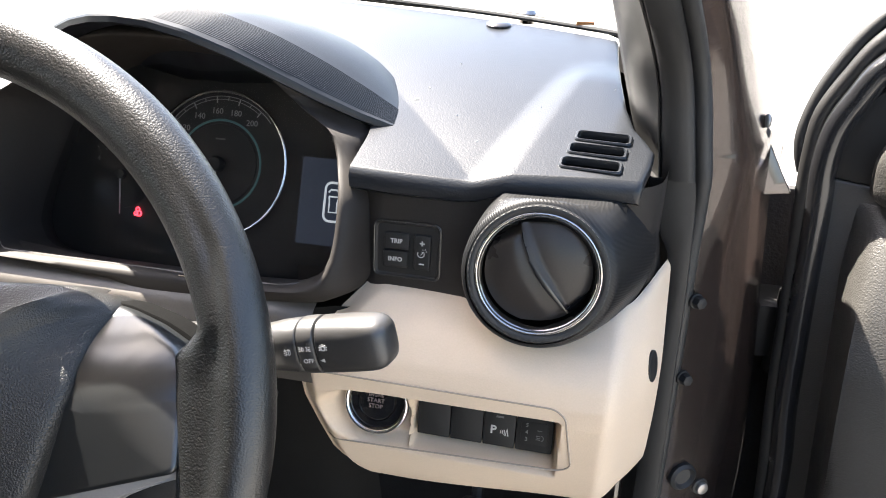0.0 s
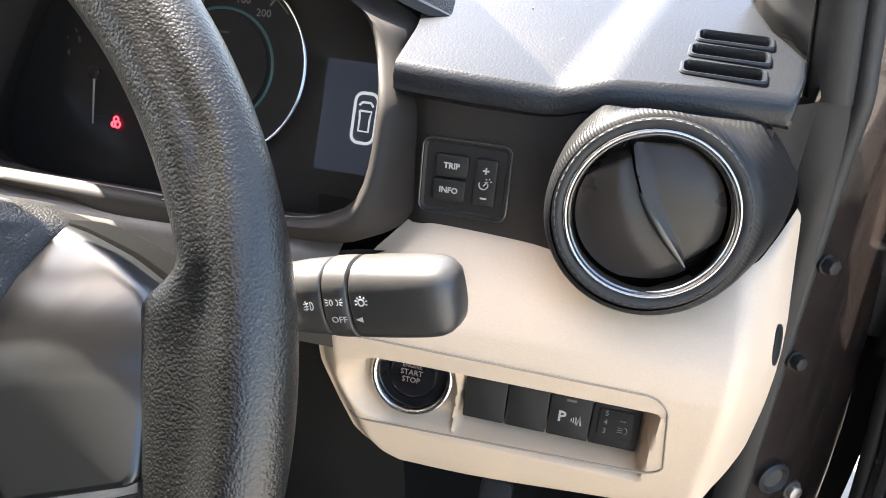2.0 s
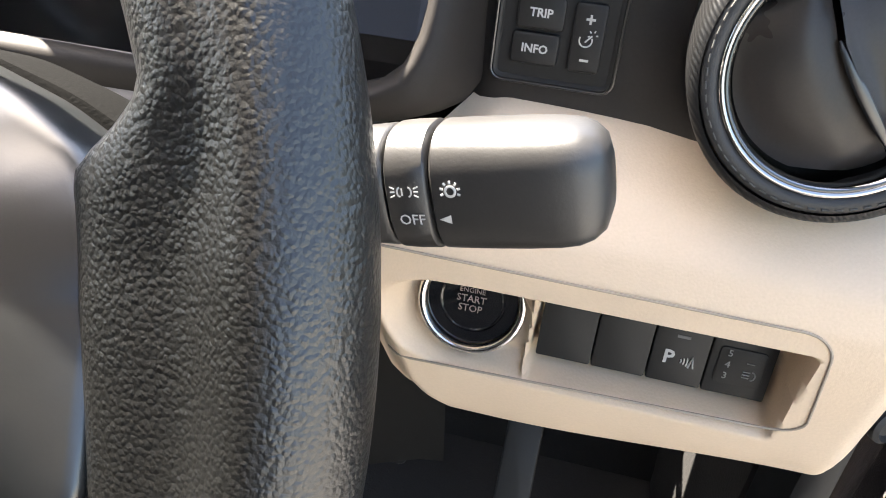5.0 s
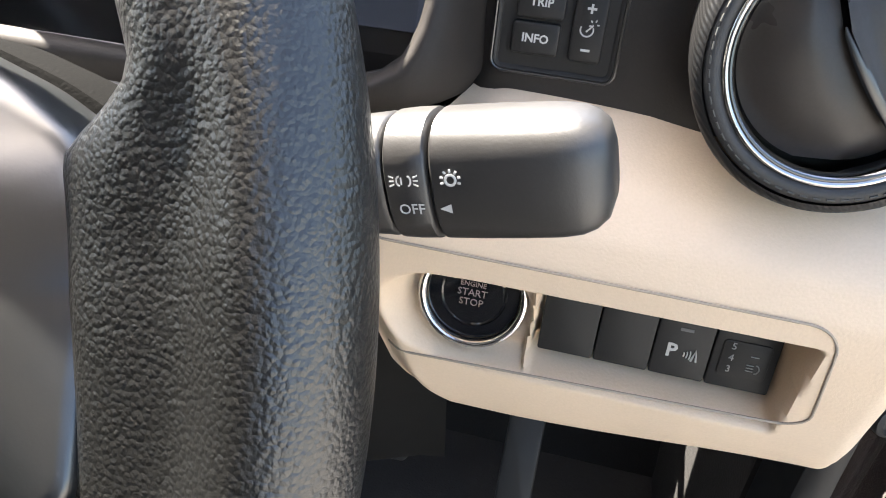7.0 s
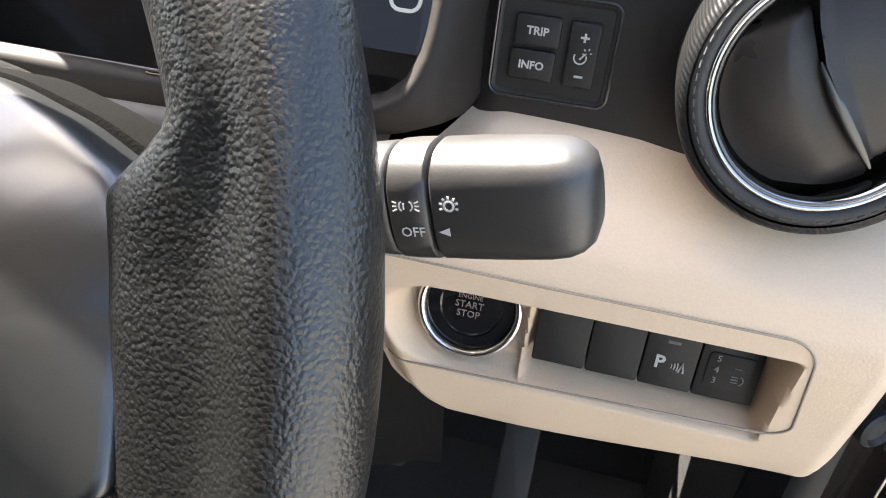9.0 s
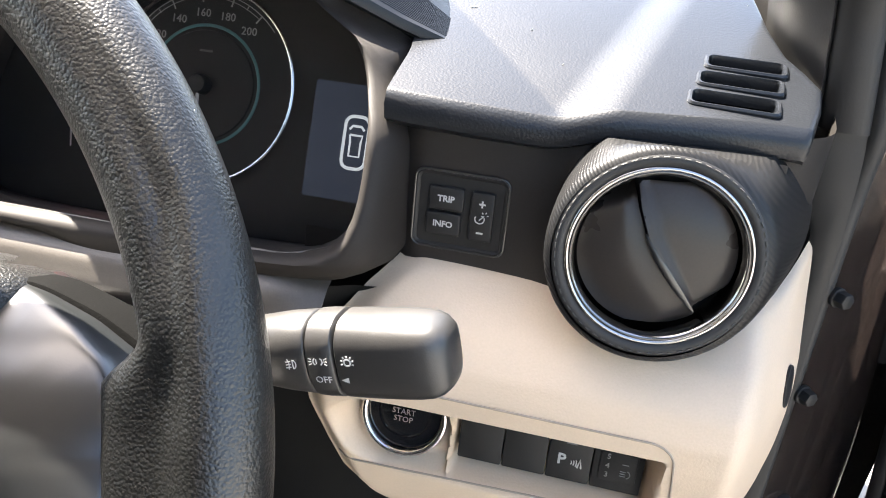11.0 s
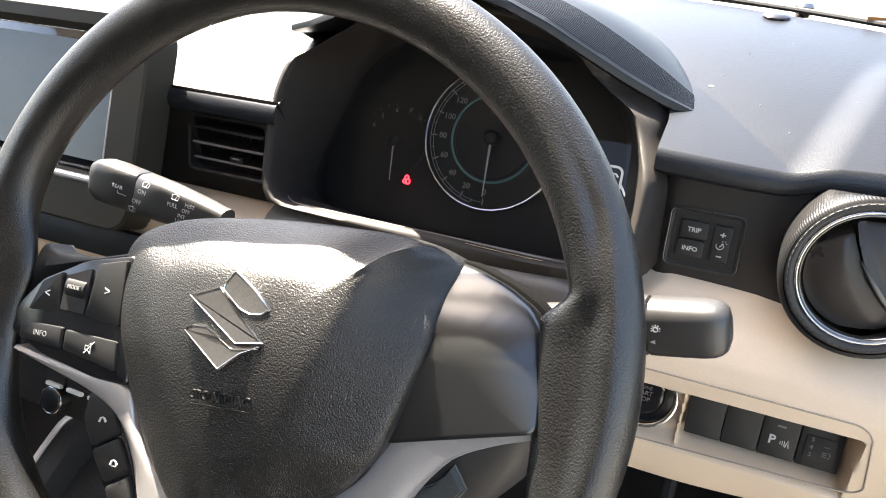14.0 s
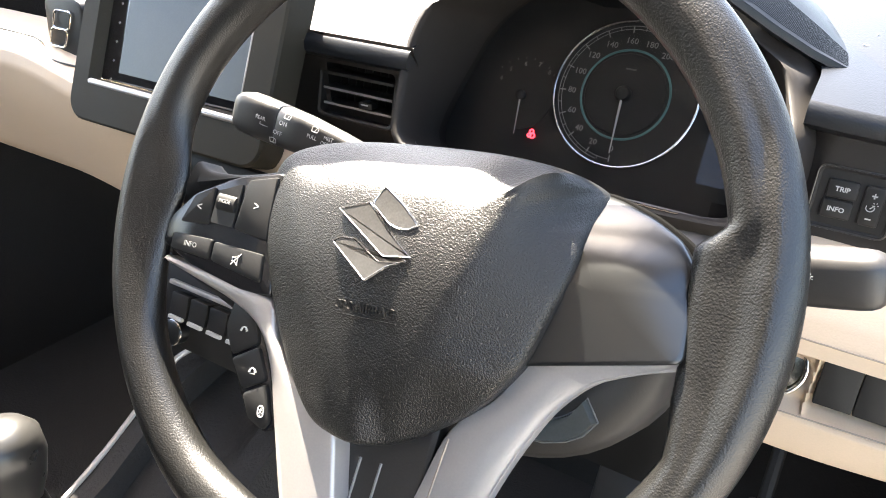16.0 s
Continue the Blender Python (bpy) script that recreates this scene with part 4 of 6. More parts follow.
PAD_MID = 0.006
PAD_HALF = [(0.0, 0.0525), (0.037, 0.0520), (0.064, 0.0485), (0.0800, 0.0400), (0.0850, 0.0270), (0.0830, 0.0110), (0.0790, -0.0100), (0.0725, -0.0310), (0.0650, -0.0480), (0.0540, -0.0660), (0.0415, -0.0820), (0.0290, -0.0920), (0.0140, -0.0955)]
PAD_RIGHT = [(0.045, 0.0520, -0.012), (0.068, 0.0505, -0.024), (0.0845, 0.0465, -0.033), (0.0945, 0.0408, -0.033), (0.0955, 0.0330, -0.0245), (0.0950, 0.0255, -0.0175), (0.0945, 0.0175, -0.0097), (0.0938, 0.0060, -0.0030), (0.0910, -0.0060, 0.0012), (0.0870, -0.0190, 0.0036), (0.0798, -0.0402, 0.0060), (0.0740, -0.0504, 0.0060), (0.0638, -0.0632, 0.0040), (0.0526, -0.0738, 0.0020), (0.0411, -0.0822, 0.0010), (0.0300, -0.0895, 0.002), (0.0190, -0.0945, 0.005)]


CREASE_Y, CREASE_X = [-0.10, -0.060, -0.0216, 0.0048, 0.0303, 0.0405, 0.060], [0.012, 0.026, 0.0400, 0.0490, 0.0620, 0.0680, 0.078]
OUT_Y, OUT_X, OUT_Z = zip(*[(y, x, z) for x, y, z in reversed(PAD_RIGHT)])


# the shield's slope from chin to top, summed into its height
PAD_Y = np.linspace(-0.12, 0.08, 401)
PAD_SLOPE = np.interp(PAD_Y, [-0.12, -0.10, -0.08, -0.05, -0.03, -0.017, 0.0, 0.02, 0.04, 0.08], [0.34, 0.25, 0.15, 0.09, 0.070, 0.030, -0.12, -0.264, -0.36, -0.552])
PAD_TOP = np.cumsum(PAD_SLOPE) * (PAD_Y[1] - PAD_Y[0])
PAD_TOP += 0.0168 - np.interp(0.02, PAD_Y, PAD_TOP)


def pad_top(x, y):
    """The middle of the shield: bowed from chin to top, and a little roof-shaped across."""
    across = min(x - PAD_MID, float(np.interp(y, CREASE_Y, CREASE_X))) - 0.006
    return float(np.interp(y, PAD_Y, PAD_TOP)) - 6.0 * max(y - 0.034, 0) ** 2 - (0.085 if across < 0 else 0.035) * (math.sqrt(across ** 2 + 0.0002) - 0.014)


def pad_height(x, y):
    """The cover's face: a bowed shield in the middle, sloping cheeks beside it, and a top that rolls away."""
    edge = 0.018 + 0.052 * ease(-0.085, 0.055, y)
    cheek = abs(x - PAD_MID) - edge
    soft = 0.5 * (cheek + math.sqrt(cheek * cheek + 0.000012))
    fall, bow = 0.24, 0.6
    if x > PAD_MID:
        edge = float(np.interp(y, CREASE_Y, CREASE_X))
        cheek = x - PAD_MID - edge
        soft = 0.5 * (cheek + math.sqrt(cheek * cheek + 0.000003))
        top = pad_top(x, y)
        x_out, z_out = float(np.interp(y, OUT_Y, OUT_X)), float(np.interp(y, OUT_Y, OUT_Z))
        fall, bow = max((top - z_out) / max(x_out - PAD_MID - edge, 0.004), 0.05), 0.0
        chin = ease(-0.045, -0.075, y)
        fall, bow = fall + (0.42 - fall) * chin, 1.2 * chin
    h = pad_top(x, y) - fall * soft - bow * (x - PAD_MID) ** 2
    low = -0.045 if x > PAD_MID else -0.004
    return 0.5 * (h + low + math.sqrt((h - low) ** 2 + 0.00001))


left_side = [(PAD_MID - x, y, -0.012 * ease(0.035, 0.050, y) + pad_height(PAD_MID - x, y) * (1 - ease(0.035, 0.050, y))) for x, y in reversed(PAD_HALF[1:])]
pad_outline = [(PAD_MID, 0.0535, -0.016)] + PAD_RIGHT + [(PAD_MID, -0.0962, pad_height(PAD_MID, -0.0962))] + left_side
pad_ring = curve(pad_outline, 160, True)
rings = []
for s, drop in ((0.985, 0.030), (1.0, 0.008), (1.0, 0.0040), (0.994, 0.0020), (0.982, 0.0008), (0.965, 0.0003), (0.94, 0.0), (0.90, 0), (0.85, 0), (0.80, 0), (0.75, 0), (0.70, 0), (0.65, 0), (0.60, 0), (0.55, 0), (0.50, 0), (0.45, 0), (0.34, 0), (0.22, 0), (0.10, 0), (0.03, 0)):
    ring = []
    for p in pad_ring:
        x, y = PAD_MID + (p.x - PAD_MID) * s, -0.012 + (p.y + 0.012) * s
        f = (s - 0.60) / 0.40
        fall = (p.z - pad_height(p.x, p.y)) * 0.5 * (f + math.sqrt(f * f + 0.006)) / 1.0015
        ring.append(Vector((x, y, pad_height(x, y) + fall - drop)))
    rings.append(ring)
part("airbag_cover", loft(rings, True, (False, True)), M_AIRBAG, wheel, "domed grained airbag cover", None, WHEEL, 80)

# badge: three plain chrome slips
EMB = WHEEL0 @ Matrix.Translation((0, 0, 0.0186)) @ pose(0, 0, 0, -7.5, 0, 0)
for pts in (((0.0002, 0.0272), (0.0125, 0.0212), (0.0240, 0.0136), (0.0200, 0.0098), (0.0138, 0.0086), (0.0080, 0.0098), (-0.0032, 0.0163), (-0.0038, 0.0190)),
            ((-0.0212, 0.0102), (-0.0050, 0.0180), (0.0090, 0.0080), (0.0262, -0.0018), (0.0112, -0.0056)),
            ((-0.0182, -0.0057), (-0.0137, -0.0019), (-0.0058, -0.0008), (0.0100, -0.0072), (0.0248, -0.0034), (0.0148, -0.0096), (0.0062, -0.0188))):
    edge = rounded(pts, 0.0010, 3)
    slip = part("badge_slip", loft([flat3(edge, 0.0), flat3(edge, 0.0018), flat3(inset(edge, 0.0006), 0.0029), flat3(inset(edge, 0.0010), 0.0026)], True, (False, False)), M_CHROME, wheel, "bright bevelled chrome edge of the badge", None, EMB, 20)
    part("badge_face", loft([flat3(inset(edge, 0.0009), 0.0022), flat3(inset(edge, 0.0009), 0.00262)], True, (False, True)), M_BADGE, slip, "dusty grey face of the badge", None, EMB)
TXT = WHEEL @ Matrix.Translation((0.0055, -0.0315, pad_height(0.0055, -0.0315) + 0.0006)) @ pose(0, 0, 0, 4, 0, 0.5)
lettering("SRS AIRBAG", 0.0060, TXT, M_BUTTON, wheel, "moulded_lettering", 1.02, 0.0007, 0.00008)
bars(((0.001, -0.0042, 0.033, 0.0008, 0),), TXT, M_BUTTON, wheel, "moulded_line", 0.0007)

# right spoke cover
cover = [(0.078, 0.045), (0.1020, 0.0385), (0.1190, 0.0315), (0.1335, 0.0225), (0.1410, 0.0120), (0.1432, 0.0000), (0.1438, -0.0160), (0.1440, -0.0292), (0.0740, -0.0448), (0.070, 0.0)]
ring = rounded(cover, 0.004, 6)


def cover_height(x, y):
    """Nearly flat below, rolling away from the driver towards its top."""
    return -0.004 - 16.0 * max(y + 0.005, 0) ** 2 - 7.0 * max(x - 0.107 + 0.8 * min(y, 0.0), 0) ** 2


rows = []
for s, drop in ((0.97, 0.03), (1.0, 0.006), (1.0, 0.0018), (0.992, 0.0006), (0.975, 0.0), (0.93, 0), (0.87, 0), (0.8, 0), (0.7, 0), (0.6, 0), (0.5, 0), (0.4, 0), (0.3, 0), (0.2, 0), (0.1, 0), (0.03, 0)):
    rows.append([])
    for p in ring:
        x, y = 0.104 + (p.x - 0.104) * s, -0.006 + (p.y + 0.006) * s
        rows[-1].append(Vector((x, y, cover_height(x, y) - drop)))
part("spoke_cover", loft(rows, True, (False, True)), M_SATIN, wheel, "satin black spoke cover", None, WHEEL, 60)
# the shell's colour carries the shadow of the rim above it
part("spoke_shell", prism(rounded([(0.070, 0.044), (0.0985, 0.0420), (0.1200, 0.0335), (0.1355, 0.0240), (0.1460, 0.0120), (0.1500, -0.0200), (0.08, -0.03)], 0.006), -0.055, -0.0385, 0.003), M_SHADED_SHELL, wheel, "black shell behind the spoke cover, darkened for the rim's shadow", None, WHEEL)
part("spoke_arm", prism(rounded([(0.06, 0.010), (0.118, 0.0), (0.15, -0.012), (0.15, -0.03), (0.07, -0.06)], 0.006), -0.042, -0.030, 0.003), M_BLACK, wheel, "", None, WHEEL)
part("spoke_arm", prism(rounded([(-0.06, 0.03), (-0.128, 0.018), (-0.15, 0.0), (-0.15, -0.03), (-0.07, -0.06)], 0.006), -0.028, -0.006, 0.003), M_BLACK, wheel, "", None, WHEEL)

bars(((0.0, 0.0, 0.0035, 0.0006, 20), (0.0012, -0.0012, 0.0022, 0.0005, -20)), WHEEL0 @ Matrix.Translation((0.020, -0.058, pad_height(0.012, -0.060) + 0.0002)) @ pose(0, 0, 0, 6, 2, 0), M_AIRBAG, wheel, "moulded_mark", 0.0006)

# left spoke: gloss frame with the audio buttons
frame_out = [(-0.1435, -0.0380), (-0.1425, -0.0230), (-0.1285, -0.0055), (-0.1010, 0.0100), (-0.0700, 0.0195), (-0.0580, -0.0460), (-0.0800, -0.0480), (-0.1200, -0.0450)]
part("button_frame", dome(rounded(frame_out, 0.004, 4), (-0.098, -0.018), [(0.99, -0.02), (1, -0.003), (1, 0.0022), (0.985, 0.0034), (0.96, 0.0040), (0.5, 0.0041), (0.1, 0.0041)]), M_FRAME, wheel, "gloss black button frame", None, WHEEL0, 60)
keys = ([(-0.1325, -0.0235), (-0.1262, -0.0065), (-0.1135, 0.0012), (-0.1120, -0.0205)],
        [(-0.0915, 0.0100), (-0.0728, 0.0160), (-0.0698, -0.0185), (-0.0932, -0.0178)],
        [(-0.1355, -0.0305), (-0.1055, -0.0272), (-0.1055, -0.0388), (-0.1345, -0.0395)],
        [(-0.1040, -0.0278), (-0.0685, -0.0255), (-0.0665, -0.0405), (-0.1030, -0.0385)])
marks = ("<", ">", "INFO", "")
for outline, mark in zip(keys, marks):
    cx, cy = sum(p[0] for p in outline) / 4, sum(p[1] for p in outline) / 4
    key = part("button", prism(rounded(outline, 0.0016, 4), 0.0, 0.0054, 0.0007), M_BUTTON, wheel, "", None, WHEEL0)
    top = WHEEL0 @ Matrix.Translation((cx, cy, 0.0055)) @ pose(0, 0, 0, 0, 0, 5)
    if mark:
        lettering(mark, 0.0068 if len(mark) == 1 else 0.0042, top, M_PRINT if len(mark) == 1 else M_DIMPRINT, key)
    else:
        bm = tube([(-0.0025, -0.001, 0.0002), (-0.0008, -0.001, 0.0002), (0.0012, -0.0028, 0.0002), (0.0012, 0.0028, 0.0002), (-0.0008, 0.001, 0.0002), (-0.0025, 0.001, 0.0002), (-0.0025, -0.001, 0.0002)], 0.0003, 5)
        tube([(-0.003, -0.003, 0.0002), (0.003, 0.0035, 0.0002)], 0.0003, 5, False, bm)
        part("mute_mark", bm, M_PRINT, key, "", None, top)
well = [(-0.1108, -0.0005), (-0.0950, 0.0068), (-0.0948, -0.0175), (-0.1108, -0.0185)]
part("roller_well", prism(rounded(well, 0.001, 3), 0.003, 0.0052), M_FACE, wheel, "dark recess of the mode roller", None, WHEEL0)
roller = part("mode_roller", tube([(-0.1090, -0.0060, 0.0010), (-0.0962, -0.0055, 0.0010)], 0.0062, 20, False, None), M_BUTTON, wheel, "ribbed mode roller", None, WHEEL0)
lettering("MODE", 0.0030, WHEEL0 @ Matrix.Translation((-0.1025, -0.0050, 0.0074)) @ pose(0, 0, 0, -10, 0, 3), M_DIMPRINT, roller)

# silver lower spokes


def strap(edge_a, edge_b, back, front, bevel, n=60):
    """A long plate between two edges, with rounded rims and a slightly raised middle."""
    ra, rb = curve([(x, y, 0) for x, y in edge_a], n), curve([(x, y, 0) for x, y in edge_b], n)
    rings = []
    for p, q in zip(ra, rb):
        d = (q - p)
        w = max(d.length, 1e-6)
        f = min(bevel / w, 0.3)
        ring = []
        for k, z in ((0.0, back), (0.0, front - bevel), (f * 0.3, front - bevel * 0.3), (f, front), (0.5, front + 0.0006), (1 - f * 2.2, front - 0.0002), (1 - f * 1.4, front - 0.0012), (1 - f * 0.3, front - bevel), (1.0, front - bevel * 1.4), (1.0, back)):
            c = p + d * k
            ring.append(Vector((c.x, c.y, z)))
        rings.append(ring)
    return loft(rings, True, (True, True))


part("silver_spoke", strap([(0.1470, -0.0070), (0.1150, -0.0175), (0.0850, -0.0285), (0.0818, -0.0312), (0.0805, -0.0335), (0.0715, -0.0540), (0.0545, -0.0755), (0.0470, -0.1100), (0.0380, -0.1560)],
                           [(0.1475, -0.0130), (0.1300, -0.0210), (0.1130, -0.0320), (0.1010, -0.0470), (0.0930, -0.0640), (0.0835, -0.0930), (0.0700, -0.1500)], -0.022, -0.0100, 0.0012), M_SILVER, wheel, "silver painted lower spoke", None, WHEEL0, 50)
part("silver_spoke", strap([(-0.1390, -0.0450), (-0.0885, -0.0462), (-0.0590, -0.0475), (-0.0480, -0.0655), (-0.0255, -0.0840), (-0.0030, -0.0905), (0.0100, -0.1250), (0.0200, -0.1570)],
                           [(-0.1395, -0.0490), (-0.1100, -0.0525), (-0.0850, -0.0560), (-0.0640, -0.0630), (-0.0500, -0.0790), (-0.0370, -0.1070), (-0.0230, -0.1380), (-0.0120, -0.1590)], -0.016, 0.0025, 0.0024), M_SILVER, wheel, "silver painted lower spoke", None, WHEEL0, 50)
part("spoke_band", strap([(-0.1380, 0.0120), (-0.1270, 0.0085), (-0.0980, 0.0130), (-0.0640, 0.0245)], [(-0.1440, -0.0160), (-0.1285, -0.0050), (-0.1010, 0.0090), (-0.0720, 0.0175)], -0.02, -0.0005, 0.004), M_BUTTON, wheel, "smooth black upper band of the spoke", None, WHEEL0, 60)
for sgn in (-1, 1):
    line = [(-0.0235, -0.0840), (-0.0155, -0.1050), (-0.0070, -0.1330), (0.0, -0.163)] if sgn < 0 else [(0.0600, -0.0760), (0.0590, -0.0950), (0.0575, -0.1250), (0.055, -0.155)]
    part("spoke_groove", tube([(x, y, 0.0023) for x, y in line], 0.0006, 6), M_SEAM, wheel, "groove in the silver spoke", None, WHEEL0)
part("lower_hub", prism(rounded([(-0.040, -0.075), (0.040, -0.075), (0.030, -0.155), (-0.030, -0.155)], 0.005), -0.030, -0.012, 0.003), M_GREY, wheel, "dark cover between the lower spokes", None, WHEEL)
for x in (-0.006, 0.006):
    part("hub_slot", tube([(x + 0.004, -0.108, -0.0115), (x, -0.135, -0.0115)], 0.0008, 6), M_DIMPRINT, wheel, "", None, WHEEL)

# telephone keys on the left
phone_keys = ([(-0.0840, -0.0560), (-0.0680, -0.0570), (-0.0600, -0.0720), (-0.0760, -0.0835), (-0.0850, -0.0700)],
              [(-0.0755, -0.0850), (-0.0595, -0.0735), (-0.0490, -0.0885), (-0.0630, -0.0985)],
              [(-0.0622, -0.1000), (-0.0484, -0.0900), (-0.0400, -0.1080), (-0.0430, -0.1140), (-0.0545, -0.1110)])
part("phone_panel", prism(rounded([(-0.0855, -0.0550), (-0.0670, -0.0560), (-0.0470, -0.0880), (-0.0385, -0.1080), (-0.0420, -0.1155), (-0.0560, -0.1120), (-0.0775, -0.0850), (-0.0865, -0.0705)], 0.003, 4), -0.016, -0.0022, 0.0010), M_FRAME, wheel, "black panel under the telephone buttons", None, WHEEL0)
for i, outline in enumerate(phone_keys):
    cx, cy = sum(p[0] for p in outline) / len(outline), sum(p[1] for p in outline) / len(outline)
    key = part("phone_button", prism(rounded(outline, 0.0025, 4), -0.014, 0.0, 0.0012), M_BUTTON, wheel, "black telephone button", None, WHEEL0)
    top = WHEEL0 @ Matrix.Translation((cx + 0.003, cy, 0.0002)) @ pose(0, 0, 0, 0, 0, 12) @ Matrix.Scale(0.72, 4)
    if i < 2:
        bm = tube([(-0.0030, -0.0012, 0.0002), (-0.0018, 0.0012, 0.0002), (0.0, 0.0020, 0.0002), (0.0018, 0.0012, 0.0002), (0.0030, -0.0012, 0.0002)], lambda f: 0.0006 + 0.0004 * abs(2 * f - 1), 6)
        if i:
            tube([(-0.0022, -0.0022, 0.0002), (0.0022, -0.0022, 0.0002)], 0.0004, 5, False, bm)
    else:
        bm = tube(flat3(rrect(0.0052, 0.0078, 0.0024, 5), 0.0002), 0.0006, 6, True)
        tube([(-0.0014, -0.0016, 0.0003), (0.0014, 0.0014, 0.0003), (0.0, 0.0028, 0.0003), (0.0, -0.0028, 0.0003), (0.0014, -0.0014, 0.0003), (-0.0014, 0.0016, 0.0003)], 0.0004, 5, False, bm)
    part("phone_mark", bm, M_PRINT, key, "", None, top)

# ---- steering column ----
column = thing("steering_column", (0, 0.12, 0.87), "black and grey plastic steering column shroud", "steering column")


def shroud(w, half, top, bottom, n=48):
    pts = []
    for i in range(n):
        a = 2 * math.pi * i / n
        c, s = math.cos(a), math.sin(a)
        x = half * math.copysign(abs(c) ** 0.7, c)
        y = (top if s > 0 else bottom) * abs(s) ** 0.75
        pts.append(Vector((x, y if s > 0 else -y, w)))
    return pts


part("upper_shroud", loft([shroud(-0.030, 0.070, 0.030, 0.03), shroud(-0.036, 0.083, 0.042, 0.03), shroud(-0.060, 0.090, 0.047, 0.03), shroud(-0.100, 0.094, 0.045, 0.03), shroud(-0.160, 0.094, 0.030, 0.03)], True, (True, True)), M_BLACK, column, "black upper shroud", None, WHEEL0, 60)
part("lower_shroud", loft([shroud(-0.040, 0.112, 0.0, 0.078), shroud(-0.044, 0.134, 0.004, 0.090), shroud(-0.060, 0.140, 0.005, 0.095), shroud(-0.100, 0.142, 0.005, 0.095), shroud(-0.150, 0.128, 0.005, 0.06)], True, (True, True)), M_GREY, column, "dark grey lower shroud", None, WHEEL0, 60)
FILM = [(0.1057, -0.0431), (0.1140, -0.0526), (0.1091, -0.0613), (0.1019, -0.0671), (0.0910, -0.0718), (0.0798, -0.0733), (0.0834, -0.0653), (0.0981, -0.0549), (0.1042, -0.0485)]
film = part("protective_film", dome(FILM, (0.096, -0.063), [(1, -0.0415), (1, -0.0410), (0.85, -0.0385), (0.5, -0.0380), (0.1, -0.0385)]), M_FILM, column, "loose scrap of clear protective film", None, WHEEL0)
part("film_edge", tube(flat3(FILM, -0.0398), 0.00035, 6, True), M_DIMPRINT, film, "pale cut edge", None, WHEEL0)


def stalk_ring(o, d, h, dpt, power=0.55, n=32, up=UP):
    """A rounded-square section across the stalk."""
    x = d.cross(up).normalized()
    y = x.cross(d).normalized()
    pts = []
    for i in range(n):
        a = 2 * math.pi * i / n
        c, s = math.cos(a), math.sin(a)
        pts.append(o + x * (dpt * math.copysign(abs(c) ** power, c)) + y * (h * math.copysign(abs(s) ** power, s)))
    return pts


# light switch stalk
A, B = Vector((0.0935, 0.1030, 0.9568)), Vector((0.2130, 0.0945, 0.9875))
D = (B - A).normalized()
lights = thing("light_stalk", (0.10, 0.103, 0.965), "black light switch stalk with white symbols", "stalk")
TILT_UP = Vector((0, 0.10, 0.995))
TILT_WIPE = Vector((0, 0.22, 0.975))


def stalk_piece(name, rows, parent, label=""):
    return part(name, loft([stalk_ring(A + D * s, D, h, w, p, 44, TILT_UP) for s, h, w, p in rows], True, (True, True)), M_STALK, parent, label, None, None, 50)


stalk_piece("stalk_arm", [(0.022, 0.0085, 0.0080, 0.95), (0.036, 0.0095, 0.0090, 0.95), (0.052, 0.0124, 0.0110, 0.9), (0.064, 0.0140, 0.0118, 0.85), (0.0738, 0.0145, 0.0121, 0.80), (0.0748, 0.0136, 0.0114, 0.80)], lights, "tapering black arm")
stalk_piece("collar", [(0.0752, 0.0132, 0.0110, 0.80), (0.0760, 0.0148, 0.0123, 0.78), (0.0800, 0.0150, 0.0125, 0.77), (0.0850, 0.0149, 0.0124, 0.76), (0.0858, 0.0138, 0.0115, 0.76)], lights, "turning collar")
stalk_piece("knob", [(0.0862, 0.0134, 0.0112, 0.76), (0.0871, 0.0148, 0.0124, 0.74), (0.096, 0.0147, 0.0126, 0.70), (0.106, 0.0144, 0.0126, 0.66), (0.1135, 0.0140, 0.0123, 0.62), (0.1180, 0.0134, 0.0116, 0.60), (0.1210, 0.0122, 0.0105, 0.60), (0.1234, 0.0102, 0.0086, 0.62), (0.1246, 0.0066, 0.0055, 0.7)], lights, "square-ended turning knob")
part("stalk_boss", loft([stalk_ring(A + D * q, D, r, r, 1.0, 32, TILT_UP) for q, r in ((-0.004, 0.016), (0.010, 0.0155), (0.0135, 0.014), (0.023, 0.0082))], True, (True, True)), M_BLACK, lights, "round boss on the column")


def skin_frame(o, along, off, h, dpt, tilt=TILT_UP, n=2.6):
    """A frame on the driver's face of a stalk; off: metres up across that face."""
    x = along.cross(tilt).normalized()
    if x.y > 0:
        x = -x
    y = (tilt - along * tilt.dot(along)).normalized()
    q = min(abs(off) / h, 0.98)
    depth = dpt * (1 - q ** n) ** (1 / n)
    lean = math.degrees(math.atan2(q ** (n - 1) / h, (depth / dpt) ** (n - 1) / dpt)) * (1 if off > 0 else -1)
    z = (x * math.cos(radians(lean)) + y * math.sin(radians(lean))).normalized()
    m = Matrix((along, z.cross(along), z)).transposed().to_4x4()
    return Matrix.Translation(o + x * (depth + 0.0004) + y * off) @ m @ Matrix.Diagonal((1, 1, 0.35, 1))


def on_stalk(s, off):
    h, w = (0.0148, 0.0125) if s > 0.0862 else ((0.0150, 0.0125) if s > 0.075 else (0.0142, 0.0119))
    return skin_frame(A + D * s, D, off, h, w)


lettering("OFF", 0.0036, on_stalk(0.0816, -0.0042), M_PRINT, lights)
part("pointer_mark", prism([(-0.0016, 0), (0.0012, 0.0011), (0.0012, -0.0011)], 0, 0.0002), M_PRINT, lights, "", None, on_stalk(0.0898, -0.0040))


